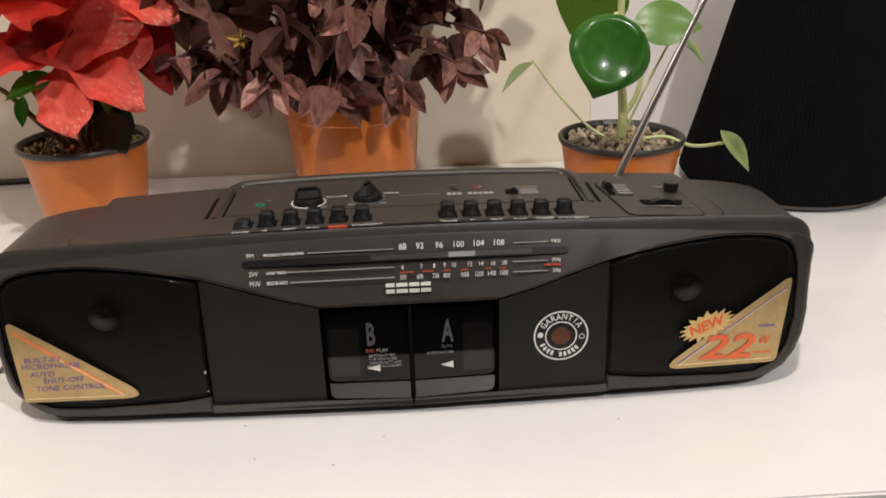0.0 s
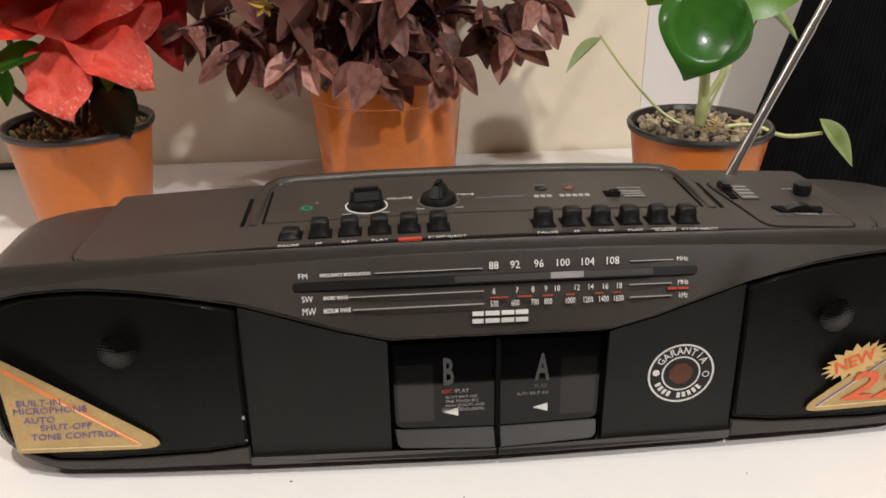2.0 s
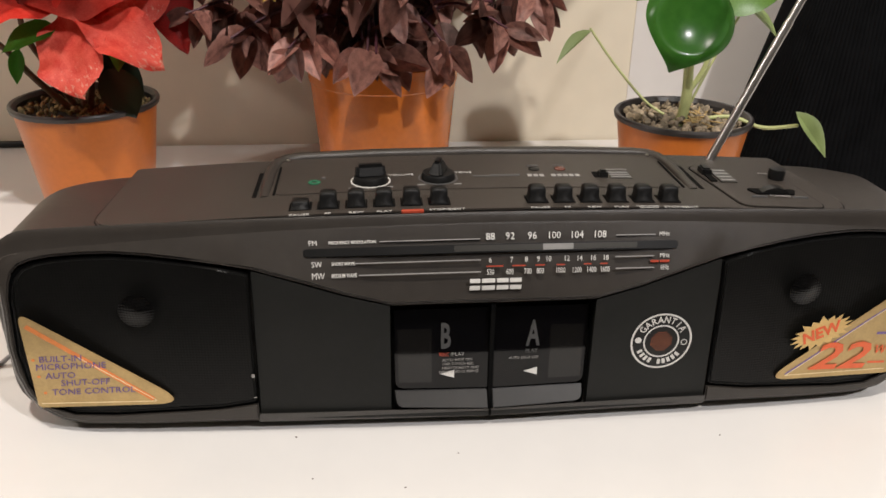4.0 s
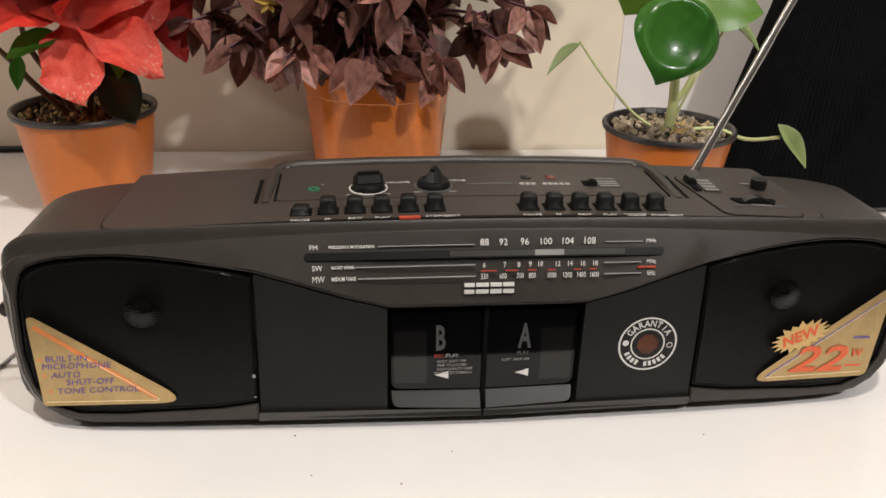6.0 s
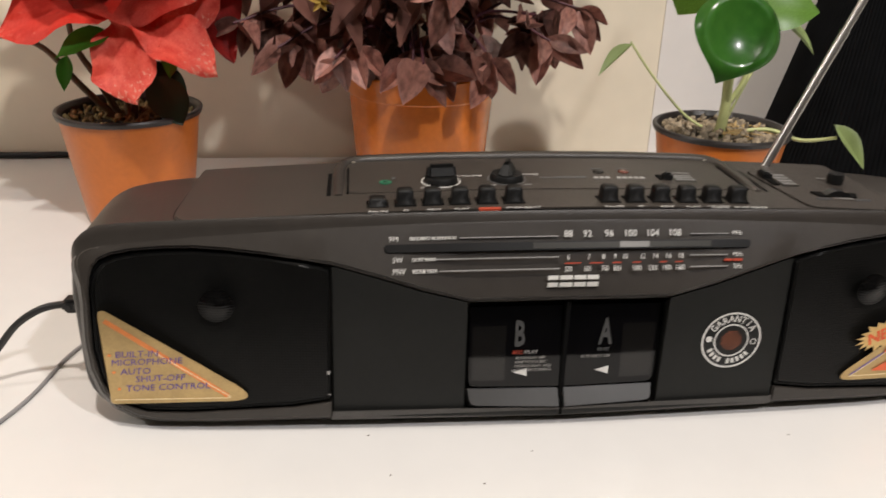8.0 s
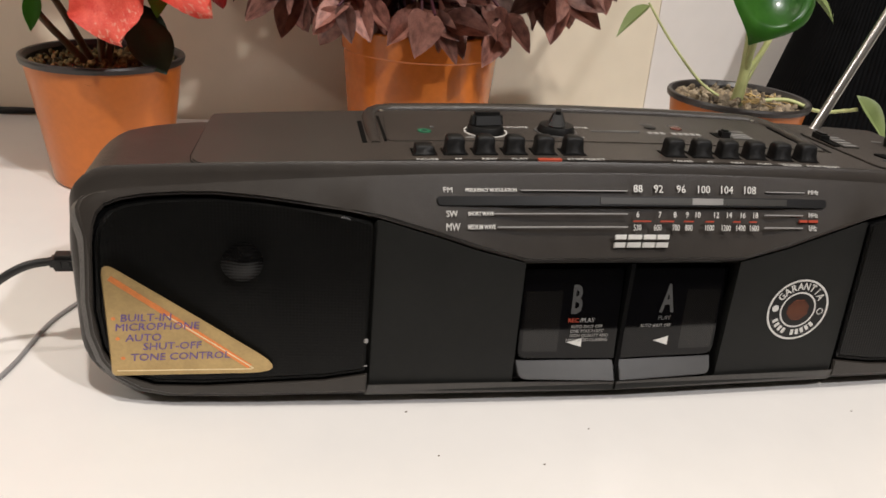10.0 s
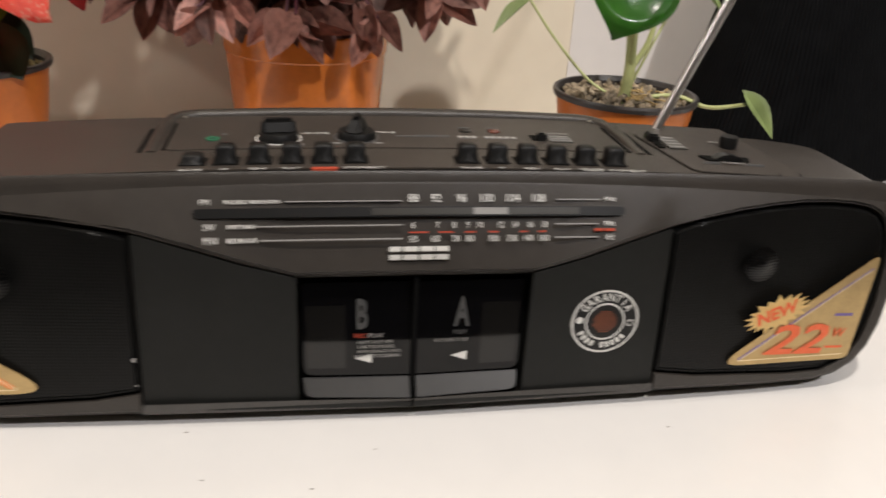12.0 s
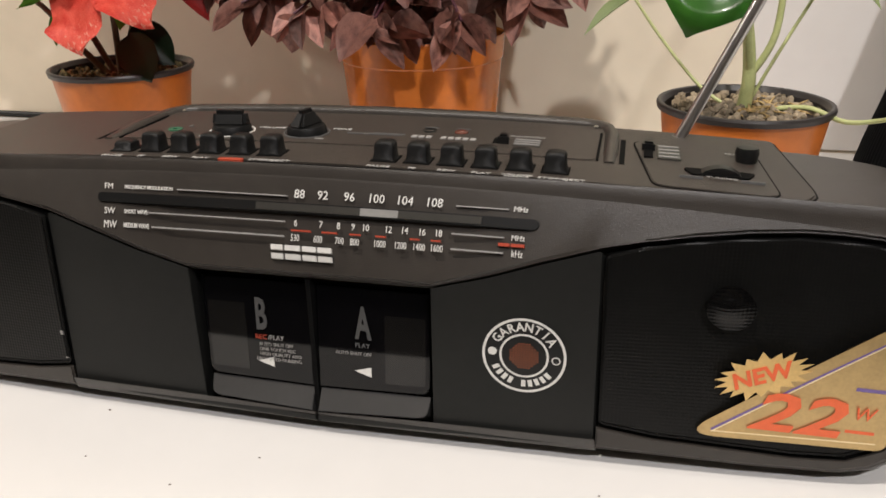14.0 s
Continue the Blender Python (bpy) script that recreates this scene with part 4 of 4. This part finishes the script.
# ---- red poinsettia ----
P = (-0.312, 0.792)
red_plant = root("potted_poinsettia", (P[0], P[1], 0), "red poinsettia with pink mottled bracts in an orange pot", "plant", "potted plants")
pot(red_plant, P, 0.0610, 0.046, 0.116, POT, POT_RIM, "dark grey pot rim")
earth(red_plant, P, 0.0580, 0.105, SOIL, "dark crumbly soil")
crumbs(red_plant, "bark_litter", P, 0.053, 0.106, 360, (0.0025, 0.0085), CHIPS, "brown bark chips and crumbs")
M_RED = leaf_mesh("bract", RED, 0.55, 0.62, 0.10, 0.16, 0, 0.06, 12, 8)
M_PINK = leaf_mesh("bract", PINK, 0.62, 0.58, 0.10, 0.14, 0, 0.07, 12, 8)
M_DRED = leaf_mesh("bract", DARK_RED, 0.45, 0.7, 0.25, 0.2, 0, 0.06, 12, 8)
M_GRN = leaf_mesh("leaf", MID_LEAF, 0.45, 0.7, 0.2, 0.15, 0, 0.02, 8, 4)
M_DGRN = leaf_mesh("leaf", DARK_LEAF, 0.5, 0.55, 0.22, 0.2, 0, 0.02, 10, 6, 2.2)
for mesh, base, tip, width, up in (
    (M_PINK, (-0.302, 0.735, 0.195), (-0.281, 0.690, 0.146), 0.052, (-0.15, -1, 0.55)),
    (M_PINK, (-0.285, 0.735, 0.203), (-0.219, 0.695, 0.171), 0.046, (0.2, -1, 0.9)),
    (M_RED, (-0.300, 0.760, 0.225), (-0.262, 0.705, 0.188), 0.034, (0.2, -1, 0.8)),
    (M_RED, (-0.280, 0.740, 0.222), (-0.385, 0.700, 0.200), 0.062, (0, -0.75, 1)),
    (M_PINK, (-0.335, 0.730, 0.215), (-0.225, 0.735, 0.238), 0.075, (0, -1, 0.75)),
    (M_PINK, (-0.262, 0.780, 0.240), (-0.245, 0.745, 0.182), 0.062, (0.35, -1, 0.35)),
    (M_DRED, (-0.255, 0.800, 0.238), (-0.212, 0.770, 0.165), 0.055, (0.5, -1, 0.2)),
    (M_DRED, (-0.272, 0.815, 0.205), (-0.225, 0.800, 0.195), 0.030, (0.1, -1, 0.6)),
):
    place(mesh, "bract", base, tip, width, up, red_plant, "mottled pink bract" if mesh is M_PINK else "")
for mesh, base, tip, width, up in (
    (M_RED, (-0.34, 0.77, 0.250), (-0.43, 0.715, 0.222), 0.075, (-0.1, -0.7, 1)),
    (M_RED, (-0.31, 0.77, 0.262), (-0.290, 0.675, 0.252), 0.075, (0, -0.5, 1)),
    (M_PINK, (-0.28, 0.79, 0.262), (-0.195, 0.760, 0.240), 0.070, (0.1, -0.8, 1)),
    (M_RED, (-0.31, 0.80, 0.265), (-0.345, 0.890, 0.255), 0.075, (0, 0.3, 1)),
    (M_RED, (-0.28, 0.80, 0.262), (-0.210, 0.860, 0.245), 0.070, (0.2, 0, 1)),
    (M_RED, (-0.34, 0.79, 0.258), (-0.440, 0.820, 0.235), 0.075, (-0.2, 0, 1)),
):
    place(mesh, "bract", base, tip, width, up, red_plant)
for k in range(12):
    a = 2 * math.pi * k / 12
    b = Vector((-0.325 + 0.02 * math.cos(a), 0.80 + 0.02 * math.sin(a), 0.30 + 0.02 * (k % 3)))
    t = b + Vector((0.135 * math.cos(a), 0.12 * math.sin(a), -0.03 + 0.012 * (k % 2)))
    place(M_RED if k % 3 else M_PINK, "bract", b, t, 0.08, (0.3 * math.cos(a), 0.3 * math.sin(a), 1), red_plant)
place(M_GRN, "leaf", (-0.303, 0.735, 0.188), (-0.337, 0.705, 0.178), 0.024, (0, -0.8, 1), red_plant, "bright green leaf")
place(M_GRN, "leaf", (-0.262, 0.745, 0.186), (-0.256, 0.715, 0.160), 0.022, (0.4, -1, 0.4), red_plant, "bright green leaf")
place(M_DGRN, "leaf", (-0.281, 0.765, 0.147), (-0.258, 0.745, 0.114), 0.033, (0.3, -1, 0.35), red_plant, "dark green leaf drooping over the rim")
place(M_DGRN, "leaf", (-0.375, 0.80, 0.185), (-0.345, 0.76, 0.205), 0.03, (0, -1, 0.6), red_plant, "dark green leaf")
place(M_DGRN, "leaf", (-0.300, 0.80, 0.150), (-0.262, 0.790, 0.120), 0.034, (0.2, -1, 0.5), red_plant, "dark green leaf")
place(M_GRN, "leaf", (-0.352, 0.775, 0.163), (-0.357, 0.765, 0.135), 0.014, (0, -1, 0.2), red_plant, "small withered leaf")
for pts in (((-0.314, 0.792, 0.10), (-0.310, 0.788, 0.15), (-0.300, 0.775, 0.20), (-0.305, 0.775, 0.255)), ((-0.318, 0.795, 0.10), (-0.335, 0.79, 0.14), (-0.350, 0.785, 0.18), (-0.345, 0.785, 0.25)), ((-0.311, 0.795, 0.10), (-0.300, 0.80, 0.15), (-0.272, 0.80, 0.20), (-0.27, 0.80, 0.255)), ((-0.318, 0.79, 0.10), (-0.345, 0.78, 0.135), (-0.375, 0.775, 0.172), (-0.42, 0.77, 0.18))):
    part("stem", tube(pts, 0.0032, 8, 0.6), TWIG, red_plant, "brownish stem")

# ---- purple-leaved plant ----
C = (-0.050, 0.846)
purple_plant = root("potted_purple_plant", (C[0], C[1], 0), "bushy purple-leaved plant in a glossy orange pot", "plant", "potted plants")
c = (C[0], C[1], 0)
part("pot", lathe([(0.03, TOP + 0.0004), (0.059, TOP + 0.0004), (0.061, TOP + 0.003), (0.0700, 0.119), (0.0712, 0.1205), (0.0726, 0.139), (0.0717, 0.1405), (0.0698, 0.139), (0.067, 0.115), (0.057, TOP + 0.006)], 72, c, False), POT_GLOSS, purple_plant, "glossy orange plastic flowerpot")
earth(purple_plant, C, 0.066, 0.120, SOIL, "dark soil")
M_PUR = [leaf_mesh("purple_leaf", PURPLE, w, 0.75, f, d, 0, 0.02, 8, 4, 2.1) for w, f, d in ((0.42, 0.35, 0.12), (0.46, 0.25, 0.3), (0.38, 0.45, -0.05))]
rng = random.Random(11)
count = 0
heart = Vector((C[0] - 0.004, C[1], 0.135))
stems = []
for k in range(22):
    a = 2 * math.pi * k / 22 + rng.uniform(-0.1, 0.1)
    reach = rng.uniform(0.085, 0.150)
    top = rng.uniform(0.165, 0.30)
    if k % 3 == 0:
        reach, top = reach * 0.6, 0.30
    end = Vector((C[0] + reach * math.cos(a), C[1] + reach * math.sin(a) * 0.78, top))
    mid = heart.lerp(end, 0.5) + Vector((0, 0, 0.025))
    pts = [Vector((C[0] + 0.02 * math.cos(a), C[1] + 0.02 * math.sin(a), 0.12)), mid, end]
    stems.append(pts)
    part("stem", tube(pts, 0.0022, 6, 0.5), PURPLE_STEM, purple_plant)
for k, pts in enumerate(stems):
    n = 10
    for j in range(n):
        u = 0.28 + 0.74 * j / (n - 1)
        p = pts[0] * (1 - u) ** 2 + 2 * u * (1 - u) * pts[1] + u * u * pts[2] if u < 1 else pts[2].copy()
        outward = Vector((p.x - C[0], (p.y - C[1]), 0))
        outward = outward.normalized() if outward.length > 0.01 else Vector((1, 0, 0))
        spin = rng.uniform(-1.5, 1.5)
        d = Matrix.Rotation(spin, 3, "Z") @ outward
        fall = rng.uniform(-1.3, 0.25)
        d = (d + Vector((0, 0, fall))).normalized()
        length = rng.uniform(0.030, 0.050)
        base = p + Vector((rng.uniform(-0.01, 0.01), rng.uniform(-0.01, 0.01), rng.uniform(-0.008, 0.008)))
        tip = base + d * length
        if tip.z < 0.112 or tip.y > 0.995:
            continue
        up = (outward * 0.9 + Vector((rng.uniform(-0.5, 0.5), rng.uniform(-0.5, 0.5), 0.8)))
        place(rng.choice(M_PUR), "purple_leaf", base, tip, length * rng.uniform(0.45, 0.6), up, purple_plant)
        count += 1
# the crown's top, joined
bm = bmesh.new()
for k in range(560):
    a, e = rng.uniform(0, 2 * math.pi), rng.uniform(-0.55, 1.4)
    r = rng.uniform(0.4, 1.0)
    spot = Vector((C[0] - 0.02 + 0.175 * r * math.cos(a) * math.cos(e), C[1] + 0.125 * r * math.sin(a) * math.cos(e), 0.275 + 0.14 * r * math.sin(e)))
    m = Matrix.LocRotScale(spot, Euler((rng.uniform(-1, 1), rng.uniform(-0.3, 1.2), rng.uniform(0, 6.28))), (0.046, 0.024, 0.04))
    bm.from_mesh(M_PUR[k % 3])
    bm.verts.ensure_lookup_table()
    n = len(M_PUR[k % 3].vertices)
    for v in bm.verts[-n:]:
        v.co = m @ v.co
tagged(part("upper_foliage", bm, PURPLE, purple_plant, "dense purple leaves of the crown"), kind="stuff")
# drooping side shoots, each with a cluster of hanging leaves
for end in ((-0.215, 0.780, 0.190), (-0.178, 0.768, 0.172), (-0.130, 0.758, 0.165), (-0.065, 0.752, 0.160), (0.005, 0.752, 0.162), (0.055, 0.765, 0.180), (0.085, 0.785, 0.205)):
    end = Vector(end)
    pts = [heart, heart.lerp(end, 0.55) + Vector((0, 0, 0.035)), end]
    part("stem", tube(pts, 0.0018, 6, 0.6), PURPLE_STEM, purple_plant)
    for j in range(11):
        u = rng.uniform(0.62, 1.0)
        base = pts[0] * (1 - u) ** 2 + 2 * u * (1 - u) * pts[1] + u * u * pts[2]
        side = rng.choice((-1, 1))
        d = Vector((side * rng.uniform(0.1, 0.9) + (end.x - C[0]) * 3, rng.uniform(-0.7, 0.15), rng.uniform(-1.2, -0.1))).normalized()
        length = rng.uniform(0.028, 0.044)
        tip = base + d * length
        if tip.z < 0.108:
            continue
        place(rng.choice(M_PUR), "purple_leaf", base, tip, length * rng.uniform(0.42, 0.55), (rng.uniform(-0.6, 0.6), -1, rng.uniform(0.2, 1.0)), purple_plant)
M_BUD = leaf_mesh("young_leaf", BUD, 0.45, 0.8, 0.3, 0.1)
for k in range(5):
    a = k * 1.3
    b = Vector((-0.140, 0.745, 0.212))
    place(M_BUD, "young_leaf", b, b + Vector(((0.008 + 0.002 * (k % 3)) * math.cos(a), -0.008 + 0.004 * (k % 2), (0.007 + 0.003 * (k % 2)) * math.sin(a))), 0.005, (0, -1, 0.3), purple_plant, "yellow young leaf")

# ---- green plant ----
G = (0.208, 0.736)
green_plant = root("potted_green_plant", (G[0], G[1], 0), "small green plant with round waxy leaves in an orange pot", "plant", "potted plants")
pot(green_plant, G, 0.0580, 0.043, 0.113, POT, POT_RIM, "dark grey pot rim")
earth(green_plant, G, 0.0535, 0.103, SOIL, "dark soil under gravel")
crumbs(green_plant, "gravel", G, 0.050, 0.104, 240, (0.005, 0.011), GRAVEL, "pale gravel and bits of straw")
bm = bmesh.new()
straw_rng = random.Random(5)
for k in range(34):
    a, d = straw_rng.uniform(-1.9, 1.2), straw_rng.uniform(0.01, 0.042)
    m = Matrix.LocRotScale((G[0] + d * math.cos(a), G[1] + d * math.sin(a), 0.1085 + straw_rng.uniform(0, 0.003)), Euler((straw_rng.uniform(-0.3, 0.3), straw_rng.uniform(-0.3, 0.3), straw_rng.uniform(0, 6.28))), (straw_rng.uniform(0.008, 0.022), 0.0018, 0.0014))
    bmesh.ops.create_icosphere(bm, subdivisions=1, radius=0.5, matrix=m)
tagged(part("straw", bm, STRAW, green_plant, "bits of dry straw on the gravel"), kind="stuff")
M_WAX = leaf_mesh("waxy_leaf", LEAF, 0.42, 0.52, 0.0, 0.02, 0.32, 0.0, 28, 20, 2.1, 0.0, 7.0)
M_LGT = leaf_mesh("waxy_leaf", LIGHT_LEAF, 0.45, 0.58, 0.08, 0.03, -0.1, 0.0, 14, 8, 1.8)
M_PALE = leaf_mesh("small_leaf", PALE_LEAF, 0.42, 0.75, 0.25, 0.12, 0, 0.0, 8, 4)
place(M_WAX, "waxy_leaf", (0.184, 0.672, 0.230), (0.160, 0.648, 0.170), 0.068, (0, -1, 0.55), green_plant, "large glossy cupped green leaf")
place(M_LGT, "waxy_leaf", (0.188, 0.735, 0.268), (0.157, 0.738, 0.206), 0.070, (0, -1, 0.25), green_plant, "light green leaf")
place(M_LGT, "waxy_leaf", (0.212, 0.735, 0.218), (0.272, 0.722, 0.214), 0.044, (0, -1, 0.6), green_plant, "light green leaf")
place(M_PALE, "small_leaf", (0.128, 0.765, 0.178), (0.094, 0.745, 0.158), 0.0125, (-0.2, -0.4, 1), green_plant, "small pale green leaf")
place(M_PALE, "small_leaf", (0.286, 0.692, 0.125), (0.308, 0.668, 0.095), 0.017, (0.3, -1, 0.2), green_plant, "small pale green leaf")
place(M_PALE, "small_leaf", (0.256, 0.752, 0.200), (0.288, 0.742, 0.177), 0.013, (0.3, -0.6, 1), green_plant, "small pale green leaf")
part("stem", tube([(0.207, 0.738, 0.098), (0.209, 0.736, 0.125), (0.206, 0.732, 0.150), (0.200, 0.726, 0.185), (0.196, 0.720, 0.260)], 0.0052, 10, 0.6), STEM, green_plant, "thick pale green stem")
for pts, r in ((((0.208, 0.733, 0.135), (0.200, 0.715, 0.175), (0.186, 0.695, 0.230)), 0.0028), (((0.209, 0.735, 0.130), (0.222, 0.733, 0.160), (0.222, 0.732, 0.215)), 0.0026),
               (((0.206, 0.738, 0.104), (0.180, 0.750, 0.118), (0.150, 0.760, 0.150), (0.127, 0.766, 0.180)), 0.0013), (((0.210, 0.735, 0.105), (0.245, 0.725, 0.112), (0.268, 0.708, 0.107), (0.289, 0.690, 0.114)), 0.0019),
               (((0.208, 0.738, 0.104), (0.225, 0.745, 0.140), (0.244, 0.750, 0.178), (0.256, 0.752, 0.200)), 0.0013), (((0.198, 0.722, 0.235), (0.192, 0.730, 0.262), (0.190, 0.735, 0.268)), 0.0024)):
    part("stem", tube(pts, r, 8, 0.8), STEM, green_plant, "pale green stem")

# ---- black loudspeaker ----
SPK = (0.440, 0.868)
speaker = root("loudspeaker", (SPK[0], SPK[1], 0), "large tapered black loudspeaker with ribbed cloth cover", "loudspeaker")
part("foot", lathe([(0.08, 0.0003), (0.104, 0.0003), (0.108, 0.004), (0.108, 0.011), (0.09, 0.012)], 64, (SPK[0], SPK[1], TOP)), SPEAKER_FOOT, speaker, "grey plastic foot")
bm = bmesh.new()
ribs, rings = 150, []
for z, r in ((0.019, 0.100), (0.021, 0.113), (0.028, 0.118), (0.05, 0.1135), (0.08, 0.106), (0.15, 0.0895), (0.20, 0.078), (0.27, 0.062), (0.34, 0.046), (0.35, 0.040), (0.352, 0.02)):
    ring = []
    for k in range(ribs * 3):
        a = 2 * math.pi * k / (ribs * 3)
        depth = 0.0009 if k % 3 == 0 and z > 0.02 else 0
        ring.append(bm.verts.new((SPK[0] + (r - depth) * math.cos(a), SPK[1] + (r - depth) * math.sin(a), z)))
    rings.append(ring)
for a, b in zip(rings, rings[1:]):
    n = len(a)
    for k in range(n):
        bm.faces.new((a[k], a[(k + 1) % n], b[(k + 1) % n], b[k]))
bm.faces.new(rings[-1])
part("cover", bm, CLOTH, speaker, "black vertically ribbed cloth cover")

# ---- crumbs on the table ----
for x, y, s in ((-0.109, 0.440, 0.0008), (-0.098, 0.405, 0.0006), (-0.02, 0.42, 0.0006), (-0.05, 0.395, 0.0007), (0.13, 0.425, 0.0006)):
    bm = bmesh.new()
    bmesh.ops.create_icosphere(bm, subdivisions=1, radius=s * 0.7, matrix=Matrix.Translation((x, y, TOP + s * 0.32)) @ Matrix.Diagonal((1.5, 1, 0.5, 1)))
    tagged(part("crumb", bm, SPECK), "tiny dark crumb lying on the white table", "crumb", "crumbs on the table")
